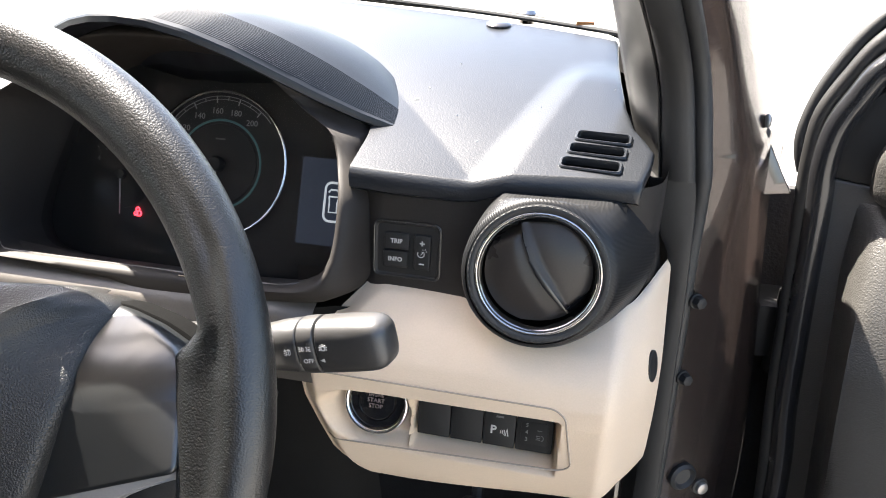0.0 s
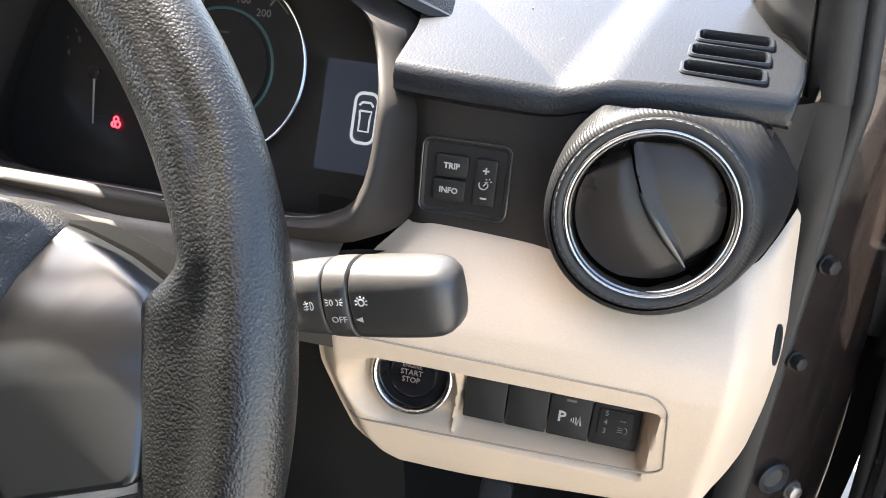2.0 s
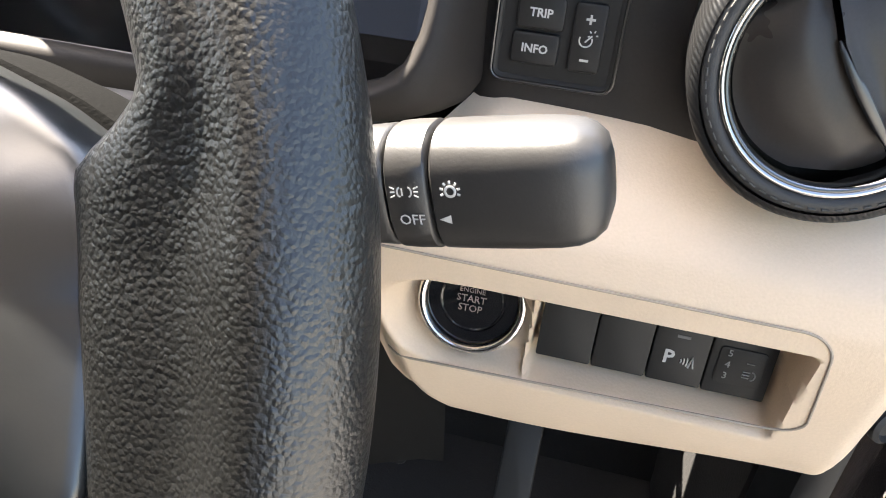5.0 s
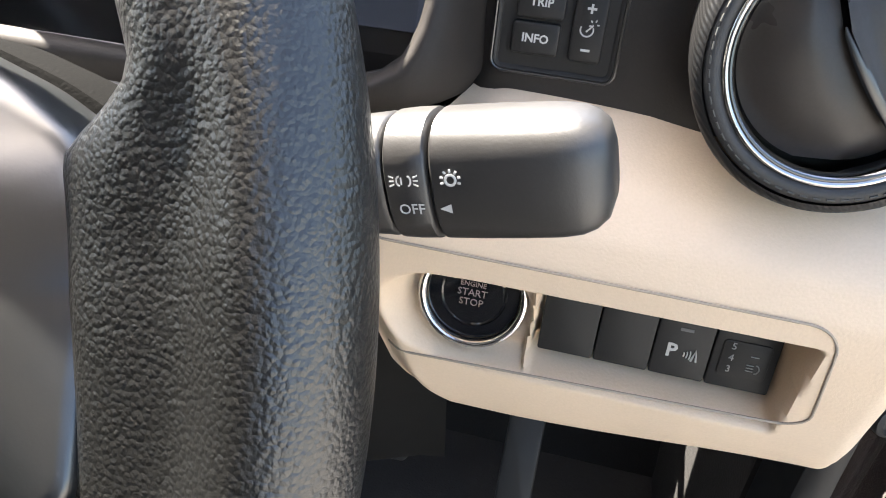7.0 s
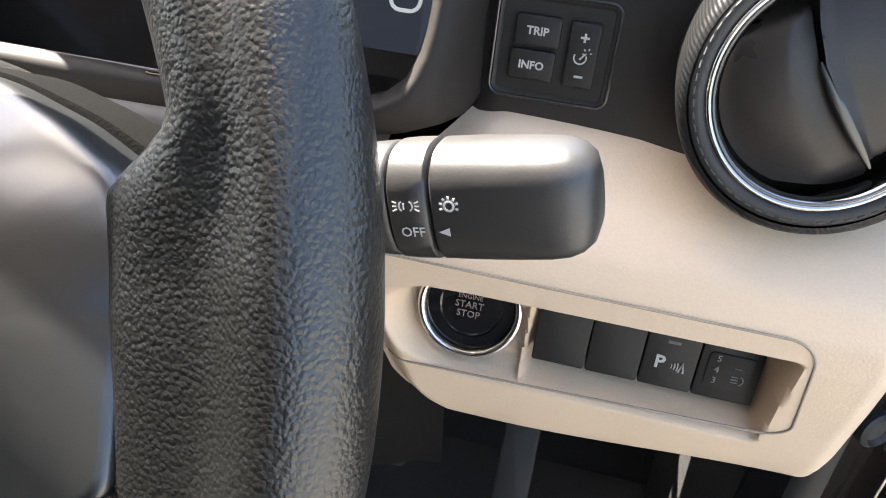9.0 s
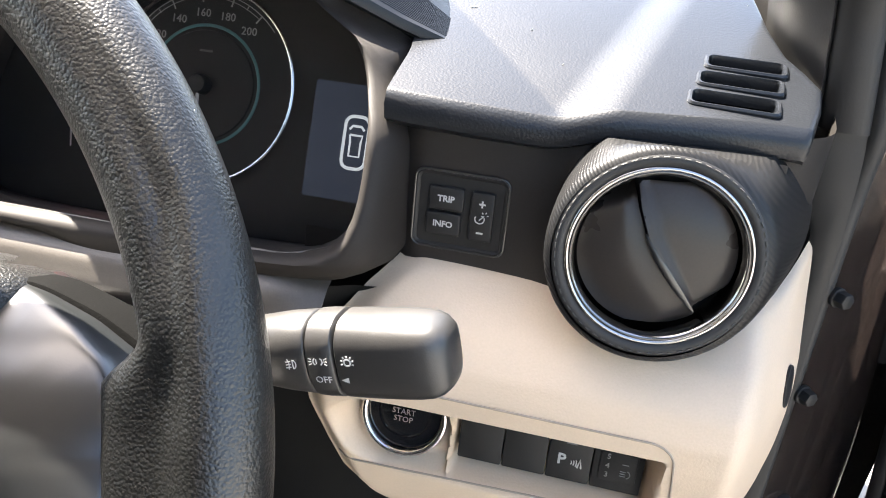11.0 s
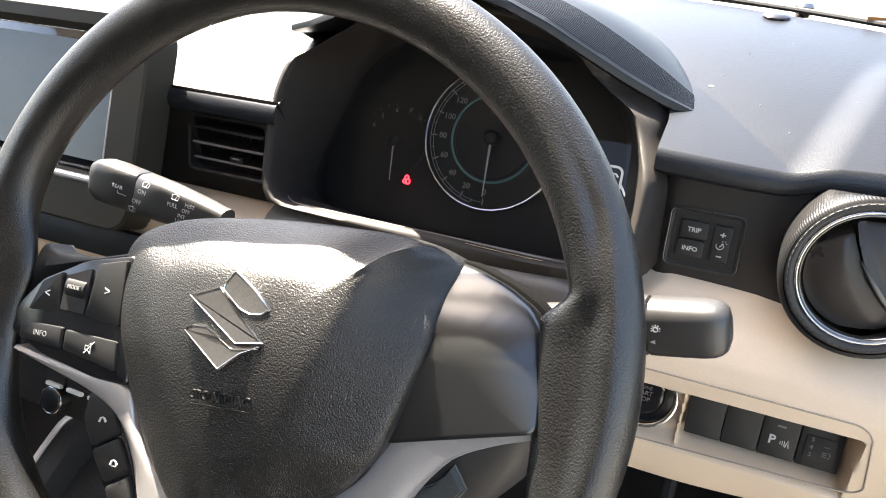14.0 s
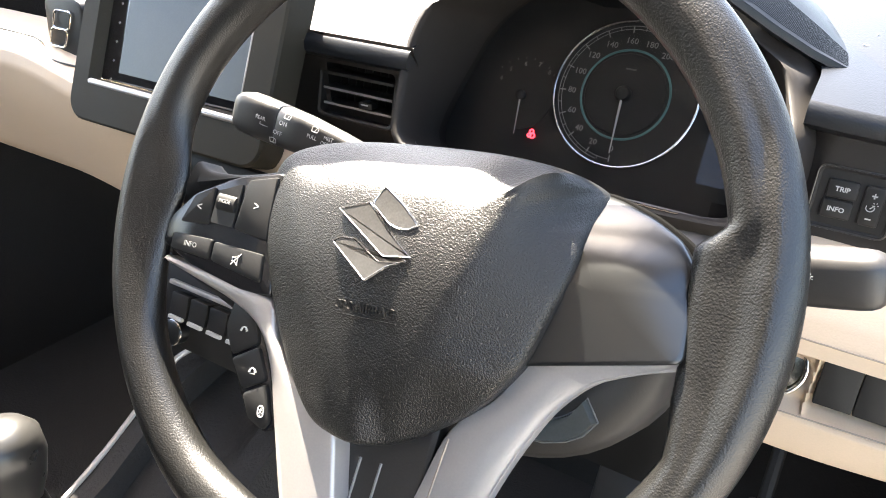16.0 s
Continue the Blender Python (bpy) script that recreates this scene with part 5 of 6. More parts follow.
def lamp_mark(where, r=0.00135, rays=True):
    bm = tube(circle_points(r, 14), 0.00032, 5, True)
    if rays:
        for k in range(7):
            a = radians(-20 + 220 * k / 6)
            d = Vector((math.cos(a), math.sin(a), 0))
            tube([d * r * 1.5, d * r * 2.1], 0.0003, 5, False, bm)
    part("lamp_mark", bm, M_PRINT, lights, "", None, where)


lamp_mark(on_stalk(0.0915, 0.0026), 0.00115)
bm = tube([(-0.0008, -0.0012, 0), (-0.0008, 0.0012, 0)], 0.0003, 5)
for sg in (-1, 1):
    tube([Vector((sg * (0.0014 + 0.0011 * math.cos(a)), 0.0016 * math.sin(a), 0)) for a in steps(-1.5, 1.5, 8)], 0.00032, 5, False, bm)
    for k in (-1, 0, 1):
        tube([(sg * 0.0034, 0.0011 * k, 0), (sg * 0.0050, 0.0018 * k, 0)], 0.00028, 5, False, bm)
part("side_lamp_mark", bm, M_PRINT, lights, "", None, on_stalk(0.0806, 0.0026) @ Matrix.Scale(0.68, 4))
bm = tube([Vector((0.0016 * math.cos(a) + 0.0006, 0.0021 * math.sin(a), 0)) for a in steps(-1.5, 1.5, 8)], 0.0003, 5)
tube([(0.0006, -0.0021, 0), (0.0006, 0.0021, 0)], 0.0003, 5, False, bm)
for k in (-1, 0, 1):
    tube([(-0.0004, 0.0014 * k, 0), (-0.0030, 0.0014 * k - 0.0005, 0)], 0.00028, 5, False, bm)
tube([(-0.0018, -0.0026, 0), (-0.0012, 0.0, 0), (-0.0020, 0.0024, 0)], 0.00028, 5, False, bm)
part("fog_lamp_mark", bm, M_PRINT, lights, "", None, on_stalk(0.0700, 0.0010) @ Matrix.Scale(0.75, 4))

# wiper stalk
A2, B2 = Vector((-0.085, 0.092, 0.9800)), Vector((-0.1915, 0.0905, 0.9935))
D2 = (B2 - A2).normalized()
wipers = thing("wiper_stalk", (-0.09, 0.095, 0.965), "black wiper stalk with white lettering", "stalk")
rows = [(0.0, 0.0090, 0.008, 0.70), (0.020, 0.0110, 0.0088, 0.51), (0.045, 0.0130, 0.0098, 0.48), (0.0640, 0.0138, 0.0104, 0.58), (0.0648, 0.0130, 0.0098, 0.58)]
part("stalk_arm", loft([stalk_ring(A2 + D2 * s, D2, h, w, p, 44, TILT_WIPE) for s, h, w, p in rows], True, (True, True)), M_STALK, wipers, "tapering black arm", None, None, 50)
rows = [(0.0650, 0.0130, 0.0098, 0.58), (0.0658, 0.0139, 0.0105, 0.56), (0.085, 0.0143, 0.0108, 0.51), (0.0960, 0.0140, 0.0106, 0.48), (0.1005, 0.0128, 0.0098, 0.60), (0.1035, 0.0104, 0.008, 0.48), (0.1046, 0.0066, 0.005, 0.7)]
part("knob", loft([stalk_ring(A2 + D2 * s, D2, h, w, p, 44, TILT_WIPE) for s, h, w, p in rows], True, (True, True)), M_STALK, wipers, "square-ended turning knob", None, None, 50)


def on_wiper(s, off):
    h = float(np.interp(s, [0, 0.02, 0.045, 0.064, 0.085], [0.0092, 0.0112, 0.0132, 0.0140, 0.0145]))
    return skin_frame(A2 + D2 * s, -D2, off, h, h * 0.765, TILT_WIPE, 3.4)


for text, s, off, size in (("REAR", 0.0768, 0.0022, 0.0036), ("ON", 0.0580, 0.0040, 0.0042), ("OFF", 0.0610, -0.0032, 0.0042), ("PULL", 0.0345, 0.0026, 0.0036), ("MIST", 0.0222, 0.0052, 0.0036), ("OFF", 0.0244, 0.0014, 0.0036), ("INT", 0.0270, -0.0026, 0.0036), ("LO", 0.0290, -0.0062, 0.0036)):
    lettering(text, size, on_wiper(s, off), M_PRINT, wipers)
for s, off in ((0.0560, 0.0094), (0.0640, -0.0090), (0.0335, 0.0080)):
    bm = tube([(-0.0022, -0.0016, 0), (-0.0026, 0.0012, 0), (0.0, 0.0020, 0), (0.0026, 0.0012, 0), (0.0022, -0.0016, 0), (-0.0022, -0.0016, 0)], 0.0003, 5)
    tube([(0.0, -0.0016, 0), (0.0012, 0.0012, 0)], 0.0003, 5, False, bm)
    part("wash_mark", bm, M_PRINT, wipers, "", None, on_wiper(s, off))
bars(((0.0020, -0.0036, 0.0070, 0.0004, 0), (-0.0014, -0.0028, 0.0004, 0.0020, 0)), on_wiper(0.0748, 0.0018), M_PRINT, wipers, "bracket_mark")

# ---- centre of the dash ----
CV = face((-0.1765, 0.2085, 0.9825), (0, -0.985, 0.17))
cvent = thing("centre_air_vent", (-0.1765, 0.22, 0.958), "rectangular black centre air vent with slats", "air vent")
o, i_ = rrect(0.0790, 0.0480, 0.006, 6), rrect(0.0720, 0.0415, 0.0045, 6)
part("vent_frame", loft([flat3(o, -0.002), flat3(o, 0.0012), flat3(inset(o, 0.0014), 0.0028), flat3(i_, 0.0018), flat3(i_, -0.035)], True, (False, True)), M_BLACK, cvent, "rounded black frame", None, CV, 50)
for k, y in enumerate((0.0125, -0.0005, -0.0135)):
    slat = part("slat", box(0.0705, 0.0026, 0.016, (0, y, -0.0075), 0.0008), M_BLACK, cvent, "", None, CV @ pose(0, 0, 0, 10, 0, 0))
    if k:
        part("slat_edge", tube([(-0.0345, y + 0.0006, 0.0008), (0.0345, y + 0.0006, 0.0008)], 0.0010, 6), M_SILVER, slat, "thin bright edge", None, CV @ pose(0, 0, 0, 10, 0, 0))
for k in range(9):
    part("fin", box(0.0011, 0.040, 0.014, (-0.032 + 0.008 * k, 0, -0.025), 0.0003), M_BLACK, cvent, "", None, CV)
tab = part("slider", box(0.0135, 0.0056, 0.010, (0.0115, -0.0070, 0.0012), 0.0018), M_SATIN, cvent, "small sliding tab", None, CV @ pose(0, 0, 0, 10, 0, 0))
part("tab_mark", box(0.0072, 0.0011, 0.0008, (0.0115, -0.0062, 0.0064), 0.0002), M_PRINT, tab, "short pale mark", None, CV @ pose(0, 0, 0, 10, 0, 0))

# head unit
SLOPE = math.atan(0.37)
HU = face((-0.337, 0.158, 1.005), (0, -math.cos(SLOPE), math.sin(SLOPE)))
head = thing("head_unit", (-0.337, 0.17, 0.925), "upright touch screen in a wide black bezel, switched off", "touch screen")
o = rrect(0.240, 0.165, 0.020, 7)
win = rrect(0.188, 0.118, 0.003, 7, -0.0035, 0.012)
part("bezel", loft([flat3(o, -0.030), flat3(o, -0.002), flat3(inset(o, 0.002), 0.0), flat3(win, 0.0), flat3(inset(win, 0.005), -0.010)]), M_SHELLBLACK, head, "wide matt black bezel", None, HU, 40)
part("lower_ledge", tube([(-0.096, -0.0462, -0.002), (0.089, -0.0470, 0.0)], 0.0030, 10), M_SILVER, head, "bright lower ledge", None, HU)
part("right_ledge", tube([(0.0895, -0.045, -0.001), (0.0895, 0.07, -0.001)], 0.0012, 8), M_SILVER, head, "bright side edge", None, HU)
unit = part("screen", prism(rrect(0.178, 0.108, 0.003, 5, -0.0035, 0.012), -0.012, -0.0095, 0.0006), M_GLOSS, head, "gloss black panel", None, HU)
part("display_glass", prism(rrect(0.154, 0.092, 0.001, 3, 0.0075, 0.013), -0.0095, -0.0090), M_SKY_SCREEN, unit, "switched-off display with the sky's reflection in its grey colour", None, HU)
bars([(-0.0790, 0.045 - 0.017 * k, 0.0018, 0.0018, 45) for k in range(6)], HU @ Matrix.Translation((0, 0, -0.0094)), M_DIMPRINT, unit, "key_marks")

# passenger side outlet
pv = thing("passenger_air_vent", (-0.545, 0.205, 0.955), "dark passenger air vent with bright loops", "air vent")
PV = face((-0.545, 0.197, 0.985), (0, -1, 0.05))
part("housing", prism(rrect(0.062, 0.062, 0.012, 6, 0.010, 0.003), -0.03, 0.004, 0.003), M_BLACK, pv, "", None, PV)
for x, y in ((0.0095, 0.0115), (0.0005, -0.0068)):
    part("bright_loop", tube([(p[0] + 0.35 * (p[1] - y), p[1], 0.006) for p in rrect(0.026, 0.0185, 0.005, 5, x, y)], 0.0011, 8, True), M_CHROME, pv, "bright loop", None, PV)

# climate controls seen through the wheel
CL = face((-0.325, 0.150, 0.735), (0, -0.94, 0.34))
climate = thing("climate_panel", (-0.325, 0.17, 0.67), "black climate control panel with silver toggles", "control panel")
part("panel", prism(rrect(0.20, 0.092, 0.015, 6, 0, 0.012), -0.03, 0.0, 0.003), M_BUTTON, climate, "", None, CL)
part("silver_strip", box(0.130, 0.0052, 0.006, (0.015, 0.0305, 0.002), 0.0015), M_SILVER, climate, "silver strip", None, CL)
for k in range(4):
    x = -0.0262 + 0.0265 * k
    tog = part("toggle", box(0.0235, 0.024, 0.012, (x, 0.012, 0.004), 0.002), M_BUTTON, climate, "", None, CL)
    part("toggle_bar", box(0.019, 0.0040, 0.004, (x, -0.001, 0.0105), 0.001), M_PRINT, tog, "bright bar", None, CL)
knob = part("knob", disc(0.0125, 0.0, 0.014, 32, 0.002), M_SATIN, climate, "round black knob", None, CL @ Matrix.Translation((-0.027, -0.0165, 0)))
part("knob_ring", ring_tube(0.0128, 0.0011, 40, 8, 0.012), M_SHADOWCHROME, knob, "dull metal ring", None, CL @ Matrix.Translation((-0.027, -0.0165, 0)))

# centre console and gear lever
console = thing("centre_console", (-0.33, 0.05, 0.30), "black centre console with bright edge strips", "console")
part("console_body", loft([[Vector((-0.315 + sx * w, y, z)) for sx, z in ((-1, 0.30), (-1, zt - 0.02), (-0.9, zt), (-0.6, zt), (-0.55, zt - 0.03), (0.55, zt - 0.03), (0.6, zt), (0.9, zt), (1, zt - 0.02), (1, 0.30))]
                           for y, w, zt in ((-0.45, 0.095, 0.50), (-0.10, 0.095, 0.523), (0.05, 0.096, 0.579), (0.16, 0.097, 0.642), (0.22, 0.097, 0.655))], True, (True, True)), M_CARPET, console, "black moulded body")
part("edge_strip", tube(curve([(-0.400, -0.30, 0.515), (-0.400, -0.10, 0.526), (-0.400, 0.05, 0.582), (-0.400, 0.150, 0.640), (-0.396, 0.176, 0.655), (-0.378, 0.192, 0.662), (-0.34, 0.197, 0.664)], 40), 0.0032, 8), M_SILVER, console, "bright edge strip")
part("edge_strip", tube(curve([(-0.230, -0.30, 0.515), (-0.230, -0.10, 0.526), (-0.230, 0.05, 0.578), (-0.230, 0.155, 0.632)], 20), 0.0032, 8), M_SILVER, console, "bright edge strip")
gear = thing("gear_lever", (-0.33, -0.03, 0.51), "gear lever with a smooth grey knob", "gear lever")
part("boot", loft([[Vector((-0.335 + r * math.cos(a), -0.04 + r * math.sin(a), z)) for a in steps(0, 2 * math.pi * 23 / 24, 24)] for r, z in ((0.045, 0.510), (0.036, 0.545), (0.024, 0.60), (0.012, 0.66))]), M_RIM, gear, "gathered boot")
part("knob", loft([[Vector((-0.342 + r * math.cos(a), -0.05 + 1.15 * r * math.sin(a), z - 0.024)) for a in steps(0, 2 * math.pi * 27 / 28, 28)] for r, z in ((0.010, 0.655), (0.018, 0.672), (0.026, 0.70), (0.030, 0.725), (0.028, 0.745), (0.020, 0.756), (0.008, 0.759))], True, (True, True)), M_KNOB, gear, "smooth grey knob", flat=80)

hazard = thing("hazard_switch", (-0.285, 0.165, 0.895), "long rounded black switch bar under the screen", "switch")
HZ = face((-0.285, 0.150, 0.903), (0, -0.96, 0.28))
part("switch_bar", prism(rrect(0.150, 0.026, 0.009, 5, 0.0, 0.0), -0.02, 0.0, 0.003), M_BUTTON, hazard, "long black rounded bar", None, HZ)

# ---- outside ----
bm = bmesh.new()
bmesh.ops.create_grid(bm, x_segments=40, y_segments=40, size=400)
tagged(part("ground", bm, M_GROUND), "pale sunlit concrete ground", "ground", "", "structure")

# ---- car shell ----
tagged(part("floor", box(1.52, 2.6, 0.04, (-0.33, -0.35, 0.28), 0.004), M_CARPET, None, "", (-0.33, -0.25, 0.28)), "black carpeted car floor", "floor", "", "structure")
tagged(part("wall_front", sheet(lambda u, v: Vector((u, 0.80 - 0.18 * ease(0.55, 0.30, v) - 0.05 * ease(0.75, 0.92, v), v)), steps(-1.1, 0.42, 12), steps(0.28, 1.03, 19), 0.02), M_CARPET, None, "", (-0.33, 0.8, 0.3)), "black carpeted footwell bulkhead", "wall", "", "structure")


def roof_point(u, v):
    x = -0.36 + 0.62 * u
    return Vector((x, 0.02 - 0.10 * u * u - 1.6 * v, 1.49 - 0.05 * abs(u) ** 3 + 0.06 * math.sin(min(v * 2.2, 1) * math.pi / 2)))


tagged(part("ceiling", sheet(roof_point, steps(-1, 1, 24), steps(0, 1, 14), 0.03), M_LINING, None, "", (-0.36, -0.8, 1.5)), "pale headlining of the roof", "ceiling", "", "structure")
tagged(part("wall_rear", box(1.40, 0.03, 1.25, (-0.33, -1.62, 0.92), 0.005), M_GREY, None, "", (-0.33, -1.62, 0.3)), "grey rear wall of the cabin", "wall", "", "structure")
tagged(part("wall_left", box(0.03, 2.4, 0.72, (-1.06, -0.45, 0.64), 0.005), M_CARPET, None, "", (-1.06, -0.45, 0.3)), "grey passenger side wall under the windows", "wall", "", "structure")
tagged(part("wall_right_rear", box(0.03, 0.95, 1.22, (0.42, -1.15, 0.90), 0.005), M_GREY, None, "", (0.42, -1.25, 0.3)), "grey rear side wall behind the driver's doorway", "wall", "", "structure")

tagged(part('wall_right_front', box(0.02, 0.48, 0.76, (0.385, 0.60, 0.64), 0.004), M_CARPET, None, '', (0.385, 0.555, 0.3)), 'dark carpeted side of the footwell', 'wall', '', 'structure')

tagged(part('wall_left_rear', box(0.03, 1.0, 0.5, (-1.06, -1.15, 1.25), 0.005), M_GREY, None, '', (-1.06, -1.15, 1.0)), 'grey rear side wall behind the passenger window', 'wall', '', 'structure')

# windscreen
def glass_point(u, v):
    x = -0.36 + 0.685 * u
    foot = Vector((x, screen_base(x) + 0.012, dash_height(x, screen_base(x)) + 0.004))
    head_x = -0.36 + 0.60 * u
    top = Vector((head_x, 0.03 - 0.10 * u * u, 1.485 - 0.05 * abs(u) ** 3))
    return foot.lerp(top, v)


screen_glass = tagged(part("windscreen", sheet(glass_point, steps(-1, 1, 40), steps(0, 1, 16)), M_GLASS, None, "", (-0.36, 0.6, 1.08)), "clear curved laminated glass windscreen", "windscreen")
screen_glass.visible_shadow = False
tagged(part("screen_seal", tube([glass_point(u, 0.0) + Vector((0, 0.004, 0.0)) for u in steps(-1, 1, 60)], 0.0025, 8), M_RUBBER, None, "", (-0.36, 0.6, 1.08)), "black rubber seal at the foot of the windscreen", "seal")
cowl = tagged(part("cowl", sheet(lambda u, v: Vector((u, screen_base(u) + 0.014 + 0.16 * v, dash_height(u, screen_base(u)) - 0.004 - 0.05 * v + 0.012 * math.sin(v * 3.1))), steps(-1.0, 0.40, 44), steps(0, 1, 8), 0.004), M_COWL, None, "", (-0.36, 0.65, 1.05)), "dusty plastic cowl ahead of the windscreen, coloured a sunlit grey", "cowl")
wiper = thing("windscreen_wiper", (0.23, 0.56, 1.085), "black windscreen wiper resting on the cowl", "wiper")
wip = [(0.205, 0.520, 1.0935), (0.24, 0.505, 1.0925), (0.29, 0.472, 1.091), (0.325, 0.45, 1.090)]
part("wiper_arm", tube(curve(wip, 16), lambda f: 0.0032 - 0.001 * f, 8), M_RUBBER, wiper)
part("pivot_cap", dome(circle_points(0.008, 20), (0, 0), [(1, 0), (1, 0.009), (0.7, 0.012), (0.2, 0.013)]), M_SHADOWCHROME, wiper, "", None, Matrix.Translation((0.225, 0.512, 1.087)))
part("amber_clip", box(0.016, 0.007, 0.004, (0.280, 0.480, 1.094), 0.001), M_AMBER, wiper, "small amber clip")
part("wiper_blade", tube(curve([(-0.35, 0.615, 1.092), (-0.1, 0.60, 1.096), (0.10, 0.548, 1.0945), (0.19, 0.520, 1.0935)], 24), 0.0025, 8), M_RUBBER, wiper)

# A pillar: it stands upright beside the dash, then leans back along the windscreen
PILLAR_Z = [1.029, 1.045, 1.06, 1.08, 1.10, 1.12, 1.14, 1.16, 1.22, 1.32, 1.45]
SCREEN_EDGE = [(0.3300, 0.345), (0.3265, 0.336), (0.3224, 0.326), (0.3169, 0.312), (0.3115, 0.2993), (0.3062, 0.2887), (0.3005, 0.276), (0.2940, 0.262), (0.272, 0.205), (0.235, 0.090), (0.185, -0.060)]
CREASE = [(0.3456, 0.2655), (0.3433, 0.2652), (0.3410, 0.2650), (0.3380, 0.2645), (0.3331, 0.2586), (0.3265, 0.2418), (0.3187, 0.2201), (0.3107, 0.1970), (0.287, 0.127), (0.247, 0.010), (0.195, -0.140)]
SEAL_EDGE = [(0.3790, 0.2671), (0.3765, 0.2673), (0.3740, 0.2675), (0.3705, 0.2675), (0.3656, 0.2630), (0.3592, 0.2520), (0.3514, 0.2357), (0.3432, 0.2173), (0.320, 0.155), (0.282, 0.045), (0.232, -0.100)]
SKIN_EDGE = [(0.4270, 0.346), (0.4213, 0.342), (0.4156, 0.338), (0.4077, 0.331), (0.3994, 0.320), (0.3898, 0.302), (0.3815, 0.2887), (0.3732, 0.2758), (0.350, 0.225), (0.312, 0.120), (0.262, -0.020)]
a_pillar = thing("a_pillar_trim", (0.35, 0.29, 1.03), "dark grey plastic windscreen pillar trim", "pillar trim")
screen_side, door_side = [], []
for z, a, c, e in zip(PILLAR_Z, SCREEN_EDGE, CREASE, SEAL_EDGE):
    a, c, e = Vector((*a, z)), Vector((*c, z)), Vector((e[0] - 0.0115, e[1] - 0.0055, z))
    out = (a + c) / 2 + Vector((-0.004, -0.006, 0))
    screen_side.append([a + Vector((0.012, 0.02, 0)), a, a.lerp(out, 0.55) + Vector((-0.0012, -0.001, 0)), out, out.lerp(c, 0.6) + Vector((0, -0.0014, 0)), c + Vector((-0.0012, -0.0002, 0)), c + Vector((0.0002, 0.0010, 0)), c + Vector((0.0015, 0.012, 0)), c + Vector((0.0, 0.05, 0))])
    door_side.append([c + Vector((0.002, 0.03, 0)), c + Vector((0.0004, 0.0012, 0)), c + Vector((0.0014, -0.0012, 0)), c.lerp(e, 0.35) + Vector((0, -0.0034, 0)), c.lerp(e, 0.75) + Vector((0, -0.0030, 0)), e + Vector((-0.0012, -0.0008, 0)), e + Vector((0, 0.0012, 0)), e + Vector((0.0005, 0.03, 0))])
part("screen_side_trim", loft([curve([q[k] for q in screen_side], 60) for k in range(9)], False), M_TRIM, a_pillar, "grey moulded face towards the windscreen", flat=60)
part("door_side_trim", loft([curve([q[k] for q in door_side], 60) for k in range(8)], False), M_TRIM, a_pillar, "dark moulded face towards the door", flat=50)
rows = [(1.0288, 0.3390, 0.3690), (1.0280, 0.3385, 0.3695), (1.015, 0.3400, 0.3710), (1.000, 0.3450, 0.3725), (0.975, 0.3585, 0.3740), (0.950, 0.3610, 0.3755), (0.77, 0.3635, 0.3820), (0.45, 0.366, 0.393)]
strip = []
for z, x0, x1 in rows:
    strip.append([Vector((x1, 0.310, z)), Vector((x1, 0.2700, z)), Vector((x1 - 0.0008, 0.2672, z)), Vector((x1 - 0.0035, 0.2660, z)), Vector((x0 + 0.0035, 0.2660, z)), Vector((x0, 0.2685, z)), Vector((x0 - 0.006, 0.310, z))])
part("lower_trim", loft(strip, True, (True, True)), M_BUTTON, a_pillar, "black kick panel trim", flat=40)

body = thing("car_body", (0.40, 0.34, 0.30), "brown metallic painted door frame of the car", "car body")
path = [Vector((0.3895, 0.276, 0.45)), Vector((0.3815, 0.276, 0.70)), Vector((0.3750, 0.276, 0.95)), Vector((0.3740, 0.275, 1.00))]
path += [Vector((e[0] - 0.0062, e[1] + 0.0030, z)) for z, e in zip(PILLAR_Z, SEAL_EDGE)]
part("door_seal", tube(curve(path, 60), 0.0058, 16, False, None, 1.0, Vector((1, 0, 0))), M_RUBBER, body, "black rubber door seal")
FOOT = (((0.3790, 0.2760), (0.400, 0.288), (0.425, 0.312), (0.460, 0.345), (0.464, 0.362)), ((0.3790, 0.2760), (0.400, 0.288), (0.425, 0.312), (0.456, 0.345), (0.460, 0.362)), ((0.3790, 0.2755), (0.398, 0.290), (0.4175, 0.315), (0.436, 0.345), (0.440, 0.362)))
lanes = []
# the sixth lane is an added extension that keeps sun off the door trim
for k, (fx, fy) in enumerate(((0.0, 0.0), (0.35, 0.20), (0.70, 0.56), (1.0, 1.0), (1.0, 1.0), (1.0, 1.0))):
    lane = [Vector((*row[min(k, 4)], z)) + Vector((0, 0.02 * (k == 5), 0)) for z, row in zip((0.45, 0.75, 0.95), FOOT)]
    for z, e, o in zip(PILLAR_Z, SEAL_EDGE, SKIN_EDGE):
        lane.append(Vector((e[0] + (0.0008 if k else -0.0050) + (o[0] - e[0]) * fx + (0.0, 0.0, 0.0, 0.0, 0.002, -0.030)[k], e[1] + (0.005 if k else 0.010) * (1 - fy) + (o[1] - e[1]) * fy + (0.0, 0.0, 0.0, 0.0, 0.022, 0.072)[k], z)))
    lanes.append(curve(lane, 70))
across = [curve([lane[i] for lane in lanes], 14) for i in range(70)]
bm = loft(across, False)
bmesh.ops.solidify(bm, geom=list(bm.faces), thickness=0.006)
part("painted_frame", bm, M_PAINT, body, "glossy brown metallic door frame", flat=45)
